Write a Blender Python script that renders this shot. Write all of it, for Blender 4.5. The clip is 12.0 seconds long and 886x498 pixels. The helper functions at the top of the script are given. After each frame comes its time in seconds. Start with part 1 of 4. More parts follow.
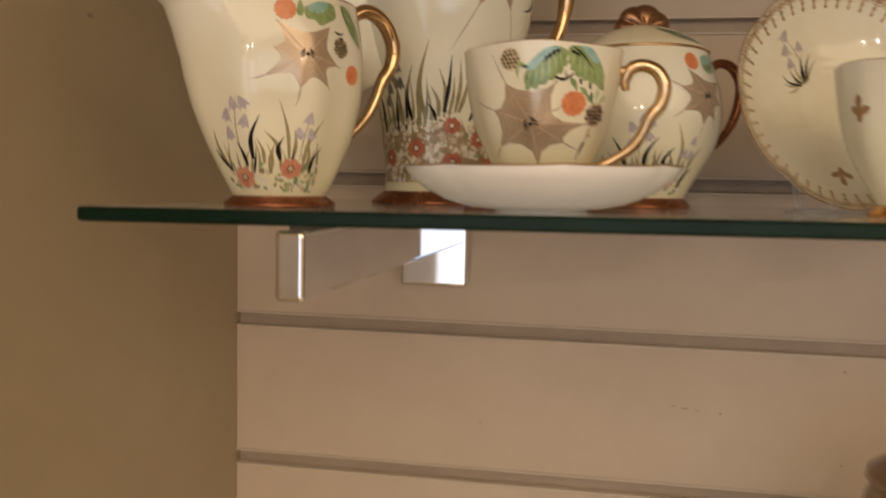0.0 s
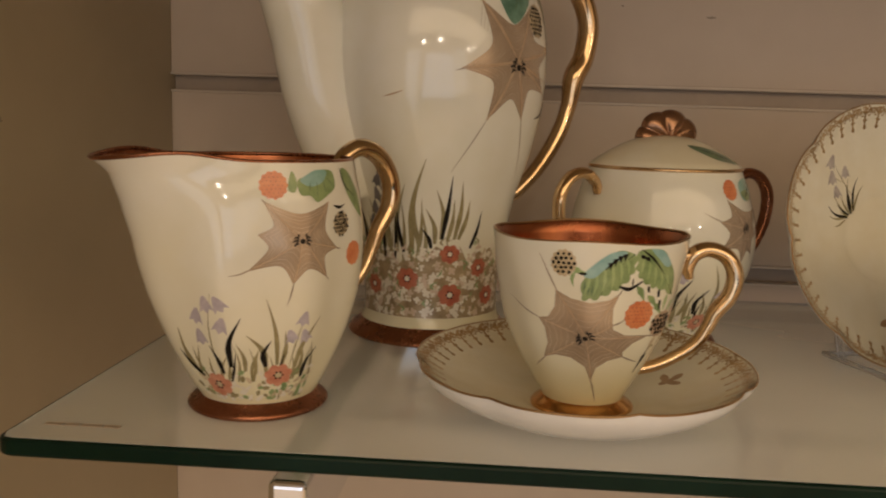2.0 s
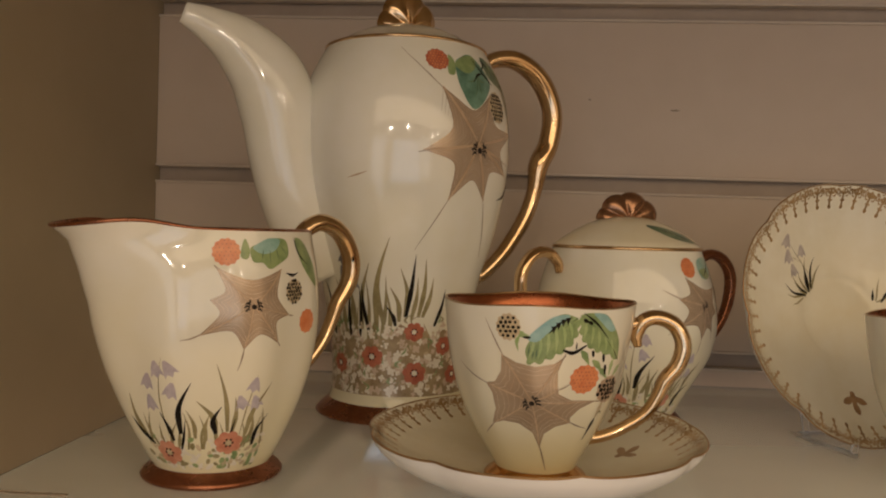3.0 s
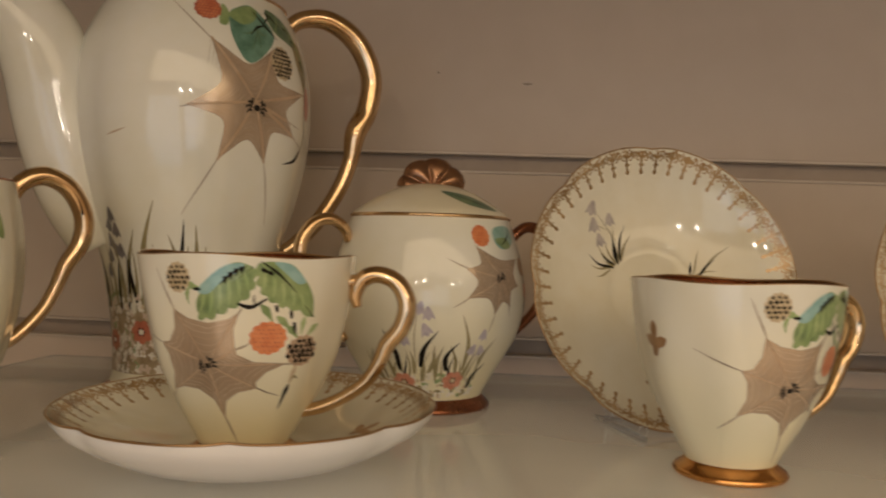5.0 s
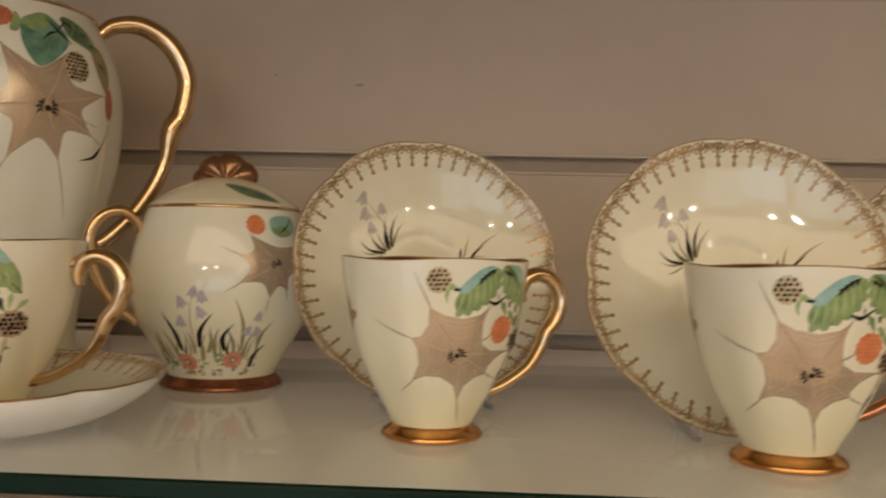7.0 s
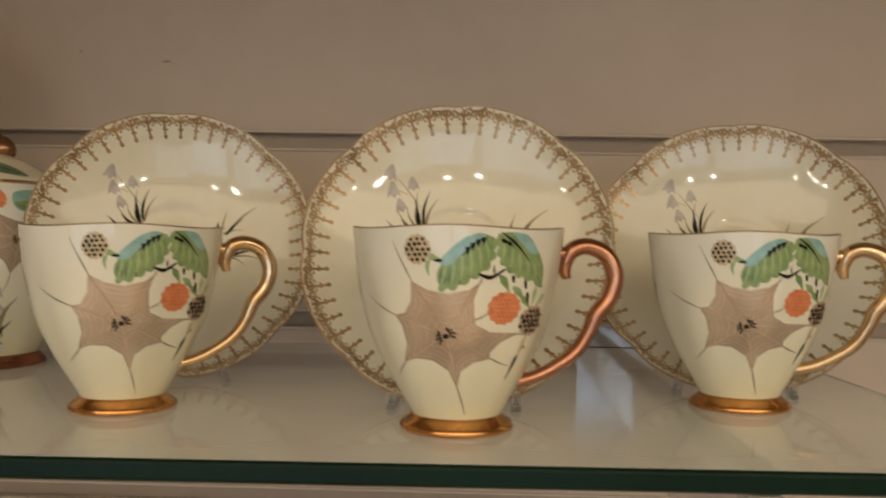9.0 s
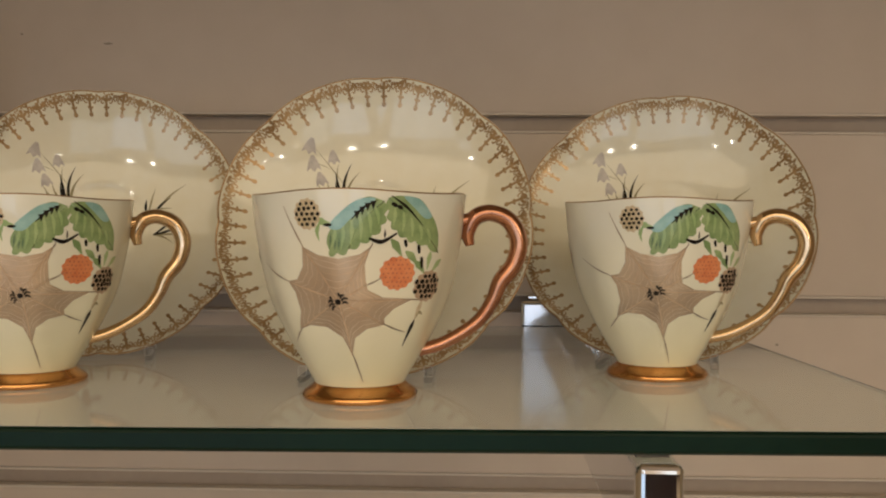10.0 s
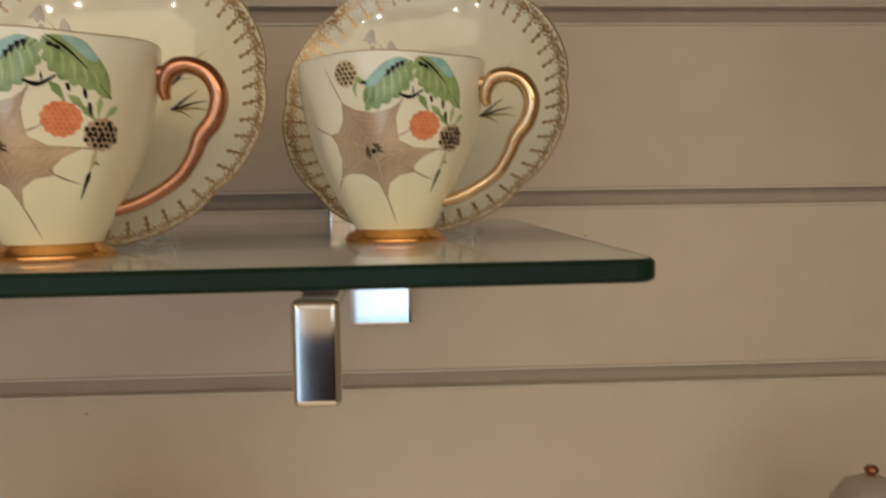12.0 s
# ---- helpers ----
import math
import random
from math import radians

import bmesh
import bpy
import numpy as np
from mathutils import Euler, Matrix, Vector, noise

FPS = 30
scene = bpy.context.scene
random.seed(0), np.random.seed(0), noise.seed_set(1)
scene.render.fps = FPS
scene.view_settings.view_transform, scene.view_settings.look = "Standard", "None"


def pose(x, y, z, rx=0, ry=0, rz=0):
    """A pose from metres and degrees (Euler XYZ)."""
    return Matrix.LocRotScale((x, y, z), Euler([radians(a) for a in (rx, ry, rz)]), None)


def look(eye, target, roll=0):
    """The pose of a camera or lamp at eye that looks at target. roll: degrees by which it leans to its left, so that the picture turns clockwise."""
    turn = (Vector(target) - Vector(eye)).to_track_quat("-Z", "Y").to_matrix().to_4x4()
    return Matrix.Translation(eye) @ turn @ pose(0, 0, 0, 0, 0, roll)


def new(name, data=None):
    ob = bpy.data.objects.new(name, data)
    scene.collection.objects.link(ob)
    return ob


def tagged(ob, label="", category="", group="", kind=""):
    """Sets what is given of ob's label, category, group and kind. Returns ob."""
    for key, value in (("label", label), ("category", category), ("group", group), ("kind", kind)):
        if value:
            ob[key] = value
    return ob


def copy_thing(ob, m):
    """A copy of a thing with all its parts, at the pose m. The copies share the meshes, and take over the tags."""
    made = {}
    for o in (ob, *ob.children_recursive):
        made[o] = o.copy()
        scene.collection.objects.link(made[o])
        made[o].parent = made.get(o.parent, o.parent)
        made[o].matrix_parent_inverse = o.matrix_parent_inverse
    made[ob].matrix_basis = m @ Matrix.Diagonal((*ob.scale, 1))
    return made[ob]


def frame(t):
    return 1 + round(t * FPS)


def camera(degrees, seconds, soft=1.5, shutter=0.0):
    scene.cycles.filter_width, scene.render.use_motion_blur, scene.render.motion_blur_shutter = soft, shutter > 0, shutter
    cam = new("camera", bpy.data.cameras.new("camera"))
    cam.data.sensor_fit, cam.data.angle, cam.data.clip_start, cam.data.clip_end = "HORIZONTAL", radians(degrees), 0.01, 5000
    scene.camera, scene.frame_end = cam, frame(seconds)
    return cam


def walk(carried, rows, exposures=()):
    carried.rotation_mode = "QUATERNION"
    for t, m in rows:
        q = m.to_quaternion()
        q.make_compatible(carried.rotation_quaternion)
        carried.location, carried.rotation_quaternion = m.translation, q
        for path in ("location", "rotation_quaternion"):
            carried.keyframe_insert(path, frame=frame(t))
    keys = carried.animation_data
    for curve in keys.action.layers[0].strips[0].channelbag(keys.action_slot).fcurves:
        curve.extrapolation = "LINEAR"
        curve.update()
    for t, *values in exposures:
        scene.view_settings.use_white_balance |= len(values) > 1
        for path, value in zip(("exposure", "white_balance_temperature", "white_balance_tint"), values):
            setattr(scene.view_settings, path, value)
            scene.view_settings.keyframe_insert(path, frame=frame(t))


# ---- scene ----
cam = camera(55.3, 12.0, soft=2.0, shutter=0.5)
PATH = [
    (0, (-0.091, 0.019, 1.29), (-0.453, 1.98, 1.139), 1.2),
    (0.5, (-0.13, 0.065, 1.329), (-0.407, 2.035, 1.119), 0.9),
    (1, (-0.141, 0.077, 1.36), (-0.322, 2.052, 1.1), 1.9),
    (1.5, (-0.149, 0.076, 1.378), (-0.359, 2.044, 1.085), 1.9),
    (2, (-0.144, 0.087, 1.378), (-0.289, 2.06, 1.081), 1.9),
    (2.5, (-0.126, 0.085, 1.368), (-0.288, 2.07, 1.183), 1.7),
    (2.7, (-0.126, 0.08, 1.368), (-0.289, 2.071, 1.271), 1.8),
    (4.3, (-0.097, 0.113, 1.35), (-0.229, 2.108, 1.367), 1.3),
    (4.5, (-0.079, 0.12, 1.35), (-0.174, 2.118, 1.334), 2.0),
    (5, (-0.037, 0.118, 1.348), (-0.197, 2.111, 1.345), 2.1),
    (5.5, (-0.012, 0.112, 1.344), (-0.175, 2.105, 1.343), 1.9),
    (6, (0.011, 0.1, 1.34), (-0.155, 2.093, 1.338), 2.0),
    (6.5, (0.037, 0.093, 1.341), (-0.15, 2.084, 1.33), 1.2),
    (7, (0.056, 0.099, 1.343), (-0.081, 2.094, 1.354), 1.5),
    (7.2, (0.067, 0.097, 1.342), (-0.055, 2.093, 1.375), 1.9),
    (8.8, (0.143, 0.107, 1.34), (0.058, 2.106, 1.328), 1.2),
    (9, (0.15, 0.109, 1.336), (0.082, 2.108, 1.333), 1.0),
    (9.5, (0.167, 0.111, 1.332), (0.104, 2.11, 1.313), 0.5),
    (10, (0.178, 0.112, 1.328), (0.124, 2.111, 1.313), 0.4),
    (10.5, (0.184, 0.111, 1.326), (0.131, 2.11, 1.29), 0.4),
    (11, (0.203, 0.114, 1.318), (0.181, 2.113, 1.257), 0.4),
    (11.5, (0.227, 0.12, 1.311), (0.318, 2.116, 1.224), 0.4),
    (12, (0.245, 0.116, 1.301), (0.361, 2.107, 1.152), -0.7),
]
EXPOSE = [(0, 0.07, 6500, 10), (0.5, -0.05, 6500, 10), (1.0, -0.18, 6550, 10), (1.5, -0.23, 6600, 11), (2.5, -0.25, 6550, 11), (4.5, -0.27, 6450, 10), (5.0, -0.21, 6350, 9), (6.5, -0.09, 6150, 7), (9.0, -0.15, 6000, 5), (10.5, -0.17, 6000, 5), (12, -0.11, 5900, 3)]
walk(cam, [(t, look(eye, target, roll)) for t, eye, target, roll in PATH], EXPOSE)

# ---- light ----
world = bpy.data.worlds.new("world")
scene.world = world
world.use_nodes = True
world.node_tree.nodes["Background"].inputs[0].default_value = (1.0, 0.82, 0.62, 1)
world.node_tree.nodes["Background"].inputs[1].default_value = 0.05


def area_lamp(name, eye, target, size, watts, colour, size_y=None):
    data = bpy.data.lights.new(name, "AREA")
    data.energy, data.color, data.size = watts, colour, size
    data.shape = "RECTANGLE" if size_y else "DISK"
    if size_y:
        data.size_y = size_y
    ob = new(name, data)
    ob.matrix_world = look(eye, target)
    return ob


# small lamps high up at the far side of the room
for lx, lz, watts in ((-3.55, 2.16, 2.6), (-2.55, 2.22, 1.8), (-0.28, 2.05, 2.2), (0.30, 2.12, 2.2), (1.95, 2.02, 1.8), (2.7, 2.2, 1.8)):
    area_lamp("ceiling_lamp", (lx, -3.3, lz), (lx * 0.2, 0.45, 1.3), 0.028, watts * 1.3, (1.0, 0.86, 0.68))
# added overhead fill, and daylight through two windows in the far wall
area_lamp("ceiling_fill", (0.45, -1.72, 2.37), (0.45, -1.62, 0.0), 5.4, 108.0, (1.0, 0.755, 0.47), 3.3)
area_lamp("far_wall_light", (-1.55, -3.56, 0.95), (-1.55, 0.4, 0.95), 2.3, 16.0, (0.74, 0.86, 1.0), 1.85)
area_lamp("far_wall_light", (0.36, -3.56, 1.08), (0.36, 0.4, 1.08), 0.98, 6.5, (0.58, 0.76, 1.0), 1.26)
# extra lamp added for sheen on the china, no window known there
area_lamp("far_wall_light", (1.35, -3.56, 1.30), (1.35, 0.4, 1.30), 0.85, 3.5, (0.80, 0.93, 1.0), 1.3)

# ---- materials ----


def node_material(name):
    m = bpy.data.materials.new(name)
    m.use_nodes = True
    return m, m.node_tree.nodes, m.node_tree.links, m.node_tree.nodes["Principled BSDF"]


def rgba(c):
    return (c[0], c[1], c[2], 1.0)


def mottled(name, a, b, scale, rough=0.5, metal=0.0, bump=0.0, bump_scale=200.0, coat=0.0, rough_var=0.0, detail=4.0):
    """Two colours mixed by noise at two scales, with fine relief."""
    m, n, l, p = node_material(name)
    tc = n.new("ShaderNodeTexCoord")
    n1 = n.new("ShaderNodeTexNoise")
    n1.inputs["Scale"].default_value, n1.inputs["Detail"].default_value = scale, detail
    l.new(tc.outputs["Object"], n1.inputs["Vector"])
    n2 = n.new("ShaderNodeTexNoise")
    n2.inputs["Scale"].default_value, n2.inputs["Detail"].default_value = scale * 9, 3.0
    l.new(tc.outputs["Object"], n2.inputs["Vector"])
    add = n.new("ShaderNodeMath")
    add.operation = "MULTIPLY_ADD"
    add.inputs[1].default_value, add.inputs[2].default_value = 0.3, -0.15
    l.new(n2.outputs["Fac"], add.inputs[0])
    su = n.new("ShaderNodeMath")
    l.new(n1.outputs["Fac"], su.inputs[0])
    l.new(add.outputs[0], su.inputs[1])
    ramp = n.new("ShaderNodeValToRGB")
    ramp.color_ramp.elements[0].position, ramp.color_ramp.elements[1].position = 0.32, 0.68
    ramp.color_ramp.elements[0].color, ramp.color_ramp.elements[1].color = rgba(a), rgba(b)
    l.new(su.outputs[0], ramp.inputs[0])
    l.new(ramp.outputs[0], p.inputs["Base Color"])
    p.inputs["Roughness"].default_value, p.inputs["Metallic"].default_value = rough, metal
    p.inputs["Coat Weight"].default_value, p.inputs["Coat Roughness"].default_value = coat, 0.04
    if rough_var:
        mr = n.new("ShaderNodeMapRange")
        mr.inputs[3].default_value, mr.inputs[4].default_value = rough - rough_var, rough + rough_var
        l.new(su.outputs[0], mr.inputs[0])
        l.new(mr.outputs[0], p.inputs["Roughness"])
    if bump:
        n3 = n.new("ShaderNodeTexNoise")
        n3.inputs["Scale"].default_value, n3.inputs["Detail"].default_value = bump_scale, 3.0
        l.new(tc.outputs["Object"], n3.inputs["Vector"])
        bp = n.new("ShaderNodeBump")
        bp.inputs["Strength"].default_value, bp.inputs["Distance"].default_value = bump, 0.001
        l.new(n3.outputs["Fac"], bp.inputs["Height"])
        l.new(bp.outputs[0], p.inputs["Normal"])
    return m


PORCELAIN = mottled("porcelain", (0.76, 0.705, 0.535), (0.82, 0.795, 0.68), 16, 0.08, bump=0.045, bump_scale=45)
PORCELAIN.node_tree.nodes["Principled BSDF"].inputs["IOR"].default_value = 1.6
PORCELAIN.node_tree.nodes["Principled BSDF"].inputs["Roughness"].default_value = 0.07


def yellow_towards_foot(name):
    """Ivory glaze, yellower towards the foot and fading unevenly upwards."""
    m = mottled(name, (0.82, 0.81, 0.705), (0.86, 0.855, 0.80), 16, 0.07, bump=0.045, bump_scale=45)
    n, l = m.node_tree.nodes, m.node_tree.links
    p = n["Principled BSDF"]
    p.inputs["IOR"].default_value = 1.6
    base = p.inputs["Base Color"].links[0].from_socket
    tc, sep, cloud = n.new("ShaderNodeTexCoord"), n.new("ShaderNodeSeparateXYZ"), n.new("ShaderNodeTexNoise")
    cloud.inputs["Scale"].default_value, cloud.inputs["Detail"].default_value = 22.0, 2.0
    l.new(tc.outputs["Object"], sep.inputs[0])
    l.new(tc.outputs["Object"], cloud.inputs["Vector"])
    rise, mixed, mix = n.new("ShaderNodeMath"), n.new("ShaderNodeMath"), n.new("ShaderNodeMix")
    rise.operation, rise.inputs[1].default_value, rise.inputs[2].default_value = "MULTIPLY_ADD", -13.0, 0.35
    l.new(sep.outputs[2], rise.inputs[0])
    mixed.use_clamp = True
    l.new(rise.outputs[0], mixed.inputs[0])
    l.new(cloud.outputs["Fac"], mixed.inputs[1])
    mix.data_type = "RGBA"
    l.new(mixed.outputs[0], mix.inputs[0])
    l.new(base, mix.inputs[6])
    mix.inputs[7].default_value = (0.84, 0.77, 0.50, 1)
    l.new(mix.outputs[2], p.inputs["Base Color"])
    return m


IVORY = yellow_towards_foot("ivory_glaze")
WHITE_CHINA = mottled("white_china", (0.86, 0.87, 0.89), (0.90, 0.91, 0.92), 14, 0.2, coat=0.6)
RIM_GILT = mottled("rim_gilt", (0.34, 0.20, 0.09), (0.48, 0.31, 0.15), 60, 0.3, 0.8, rough_var=0.06)
GOLD = mottled("gold_lustre", (0.60, 0.405, 0.22), (0.80, 0.605, 0.39), 60, 0.12, 1.0, bump=0.05, bump_scale=300, rough_var=0.07)
BRONZE = mottled("bronze_lustre", (0.26, 0.10, 0.05), (0.36, 0.15, 0.08), 60, 0.27, 0.85, bump=0.05, bump_scale=300, rough_var=0.07)
FINIAL_LUSTRE = mottled("finial_lustre", (0.27, 0.14, 0.08), (0.38, 0.22, 0.13), 60, 0.26, 0.85, bump=0.05, bump_scale=300, rough_var=0.07)
AMBER_GILT = mottled("amber_gilt", (0.60, 0.28, 0.09), (0.76, 0.42, 0.16), 60, 0.2, 1.0, bump=0.05, bump_scale=300, rough_var=0.06)
COPPER = mottled("copper_lustre", (0.42, 0.19, 0.115), (0.60, 0.31, 0.19), 60, 0.2, 1.0, bump=0.05, bump_scale=300, rough_var=0.07)
LINING = mottled("copper_lining", (0.27, 0.085, 0.04), (0.42, 0.15, 0.065), 40, 0.28, 0.9, rough_var=0.06)
WALL_PAINT = mottled("wall_paint", (0.55, 0.455, 0.365), (0.62, 0.52, 0.425), 5, 0.55, bump=0.06, bump_scale=700)
# darker than the backboard paint: shade on the case sides is in the colour
SHADED_SIDE = mottled("shaded_side", (0.415, 0.35, 0.24), (0.475, 0.405, 0.285), 4, 0.5, bump=0.06, bump_scale=700)
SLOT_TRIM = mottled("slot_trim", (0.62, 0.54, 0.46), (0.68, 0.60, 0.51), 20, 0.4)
# slot backs kept darker than the panels, groove shading put into the colour
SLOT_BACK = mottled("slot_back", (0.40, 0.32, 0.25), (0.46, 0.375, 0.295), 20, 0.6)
DARK_BACKING = mottled("dark_backing", (0.014, 0.009, 0.010), (0.028, 0.018, 0.018), 6, 0.8)
DARK_BACKING.node_tree.nodes["Principled BSDF"].inputs["Specular IOR Level"].default_value = 0.1
ROOM_PAINT = mottled("room_paint", (0.60, 0.53, 0.45), (0.66, 0.58, 0.50), 2, 0.7)
FLOOR_MAT = mottled("floor_bounce", (0.62, 0.53, 0.42), (0.70, 0.60, 0.48), 3, 0.14)
CHROME = mottled("chrome", (0.78, 0.78, 0.80), (0.84, 0.84, 0.86), 20, 0.06, 1.0, rough_var=0.03)
STRIP = mottled("cushion_strip", (0.10, 0.09, 0.075), (0.15, 0.13, 0.11), 60, 0.6)
RUBBER = mottled("rubber", (0.02, 0.02, 0.02), (0.03, 0.03, 0.03), 90, 0.6)


def glass_material(name, colour, rough=0.0, ior=1.5):
    m, n, l, p = node_material(name)
    p.inputs["Base Color"].default_value = rgba(colour)
    p.inputs["Transmission Weight"].default_value = 1.0
    p.inputs["Roughness"].default_value, p.inputs["IOR"].default_value = rough, ior
    return m


GLASS = glass_material("shelf_glass", (0.96, 0.98, 0.96), 0.07, 1.27)
dust = GLASS.node_tree.nodes
haze = dust.new("ShaderNodeTexNoise")
haze.inputs["Scale"].default_value = 5.0
spread = dust.new("ShaderNodeMapRange")
spread.inputs[3].default_value, spread.inputs[4].default_value = 0.63, 0.69
GLASS.node_tree.links.new(haze.outputs["Fac"], spread.inputs[0])
GLASS.node_tree.links.new(spread.outputs[0], dust["Principled BSDF"].inputs["Transmission Weight"])
ACRYLIC, acr_nodes, acr_links, acr_p = node_material("clear_acrylic")
acr_p.inputs["Base Color"].default_value, acr_p.inputs["Roughness"].default_value = (0.9, 0.9, 0.9, 1), 0.05
acr_mix, acr_clear = acr_nodes.new("ShaderNodeMixShader"), acr_nodes.new("ShaderNodeBsdfTransparent")
acr_gloss = acr_nodes.new("ShaderNodeFresnel")
acr_gloss.inputs["IOR"].default_value = 1.3
acr_links.new(acr_gloss.outputs[0], acr_mix.inputs[0])
acr_links.new(acr_clear.outputs[0], acr_mix.inputs[1])
acr_links.new(acr_p.outputs[0], acr_mix.inputs[2])
acr_links.new(acr_mix.outputs[0], acr_nodes["Material Output"].inputs[0])
GLASS_EDGE = mottled("glass_edge", (0.003, 0.014, 0.008), (0.006, 0.023, 0.014), 25, 0.3)
GLASS_EDGE.node_tree.nodes["Principled BSDF"].inputs["Specular IOR Level"].default_value = 0.15

# ---- mesh helpers ----


def mesh_of(name, bm, mats, smooth=True):
    me = bpy.data.meshes.new(name)
    bm.normal_update()
    bm.to_mesh(me)
    bm.free()
    for m in mats if isinstance(mats, (list, tuple)) else (mats,):
        me.materials.append(m)
    if smooth:
        for poly in me.polygons:
            poly.use_smooth = True
    return me


def part(name, bm, material, parent, label="", smooth=True):
    ob = new(name, mesh_of(name, bm, material, smooth))
    ob.parent = parent
    if label:
        ob["label"] = label
    return ob


def thing(name, m, label, category, group="", kind=""):
    ob = new(name)
    ob.empty_display_size = 0.02
    ob.matrix_world = m
    return tagged(ob, label, category, group, kind)


def box_bm(lo, hi, bevel=0.0, segs=2, bm=None):
    bm = bm or bmesh.new()
    made = bmesh.ops.create_cube(bm, size=1.0)["verts"]
    for v in made:
        v.co = Vector([lo[k] + (v.co[k] + 0.5) * (hi[k] - lo[k]) for k in range(3)])
    if bevel:
        edges = {e for v in made for e in v.link_edges}
        bmesh.ops.bevel(bm, geom=list(edges), offset=bevel, segments=segs, affect="EDGES", profile=0.5)
    return bm


def curve(points, n):
    """Catmull-Rom through rows of numbers, n samples a span."""
    p = [np.array(q, float) for q in points]
    p = [2 * p[0] - p[1]] + p + [2 * p[-1] - p[-2]]
    out = []
    for k in range(1, len(p) - 2):
        for s in range(n):
            t = s / n
            out.append(0.5 * (2 * p[k] + (p[k + 1] - p[k - 1]) * t + (2 * p[k - 1] - 5 * p[k] + 4 * p[k + 1] - p[k + 2]) * t * t
                              + (3 * p[k] - p[k - 1] - 3 * p[k + 1] + p[k + 2]) * t ** 3))
    out.append(p[-2])
    return np.array(out)


MM = 0.001


def sheet(rows, bm=None, closed=True, mat=0):
    """Quads between rows of points (in mm); each row a ring when closed."""
    bm = bm or bmesh.new()
    rings = [[bm.verts.new(Vector(q) * MM) for q in row] for row in rows]
    n = len(rows[0])
    for a, b in zip(rings, rings[1:]):
        for k in range(n if closed else n - 1):
            try:
                f = bm.faces.new((a[k], a[(k + 1) % n], b[(k + 1) % n], b[k]))
                f.material_index = mat
            except ValueError:
                pass
    return bm


def lathe(profile, seg=72, bm=None, shape=None):
    """Rings through (r, h) rows in mm. shape(az, r, h) gives the point instead of the plain circle."""
    rows = []
    for r, h in profile:
        row = []
        for k in range(seg):
            a = 2 * math.pi * k / seg
            row.append(shape(a, r, h) if shape else (r * math.cos(a), r * math.sin(a), h))
        rows.append(row)
    return sheet(rows, bm)


def tube(points, radii, seg=14, n=6, squash=1.0, ridge=0.0):
    """A handle swept in the x-z plane (mm); radii beside each point; squash narrows it across the plane."""
    rows = curve([(x, z, r) for (x, z), r in zip(points, radii)], n)
    rings = []
    for k, (x, z, r) in enumerate(rows):
        a, b = rows[max(k - 1, 0)], rows[min(k + 1, len(rows) - 1)]
        t = np.array([b[0] - a[0], b[1] - a[1]])
        t /= max(np.hypot(*t), 1e-9)
        nx, nz = -t[1], t[0]
        ring = []
        for s in range(seg):
            w = 2 * math.pi * s / seg
            c, d = math.cos(w) * r * (1 + ridge * math.cos(3 * w)), math.sin(w) * r * squash
            ring.append((x + nx * c, d, z + nz * c))
        rings.append(ring)
    bm = sheet(rings)
    bm.faces.new([bm.verts[k] for k in range(seg)]) if bm.verts.ensure_lookup_table() is None else None
    bm.verts.ensure_lookup_table()
    bm.faces.new([bm.verts[len(bm.verts) - 1 - k] for k in range(seg)])
    bmesh.ops.recalc_face_normals(bm, faces=bm.faces)
    return bm


def ring_bm(path, radius, seg=8):
    """A closed line of gold along points (mm)."""
    n = len(path)
    rows = []
    P = [np.array(q, float) for q in path]
    for k in range(n):
        t = P[(k + 1) % n] - P[k - 1]
        t /= np.linalg.norm(t)
        side = np.cross(t, (0, 0, 1.0))
        side /= np.linalg.norm(side)
        up = np.cross(side, t)
        rows.append([tuple(P[k] + radius * (math.cos(w) * side + math.sin(w) * up)) for w in np.linspace(0, 2 * math.pi, seg, endpoint=False)])
    rows.append(rows[0])
    bm = sheet(rows)
    bmesh.ops.remove_doubles(bm, verts=bm.verts, dist=1e-7)
    return bm


# ---- the setting ----
TOP = 1.2805
# the shelf hangs slightly out of level
SLOPE = 0.006
LEAN_Y = -math.degrees(math.atan(SLOPE))
WALL_Y, LEFT_X, RIGHT_X = 0.600, -0.352, 0.66
PITCH, SLOT, FIRST = 0.1040, 0.0090, 0.0450


def structure(name, bm, mats, label, category, smooth=False):
    return tagged(new(name, mesh_of(name, bm, mats, smooth)), label, category, "", "structure")


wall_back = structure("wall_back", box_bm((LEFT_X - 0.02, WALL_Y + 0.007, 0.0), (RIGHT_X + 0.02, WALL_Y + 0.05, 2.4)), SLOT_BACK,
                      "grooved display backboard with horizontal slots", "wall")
panel_bm = box_bm((LEFT_X, WALL_Y, SLOT * 0.5 + 0.0012), (RIGHT_X, WALL_Y + 0.0068, PITCH - SLOT * 0.5 - 0.0012), 0.0008, 2)
panel_me = mesh_of("panel", panel_bm, WALL_PAINT, False)
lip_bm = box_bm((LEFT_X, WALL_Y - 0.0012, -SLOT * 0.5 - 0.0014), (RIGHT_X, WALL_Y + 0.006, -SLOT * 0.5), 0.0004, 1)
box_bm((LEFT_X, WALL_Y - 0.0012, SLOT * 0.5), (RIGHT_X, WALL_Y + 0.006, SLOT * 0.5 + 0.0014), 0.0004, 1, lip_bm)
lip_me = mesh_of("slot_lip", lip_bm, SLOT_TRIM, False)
for k in range(-1, 23):
    zc = FIRST + PITCH * k
    pn = new("panel", panel_me)
    pn.parent, pn.location = wall_back, (0, 0, zc)
    sl = new("slot_lip", lip_me)
    sl.parent, sl.location = wall_back, (0, 0, zc)
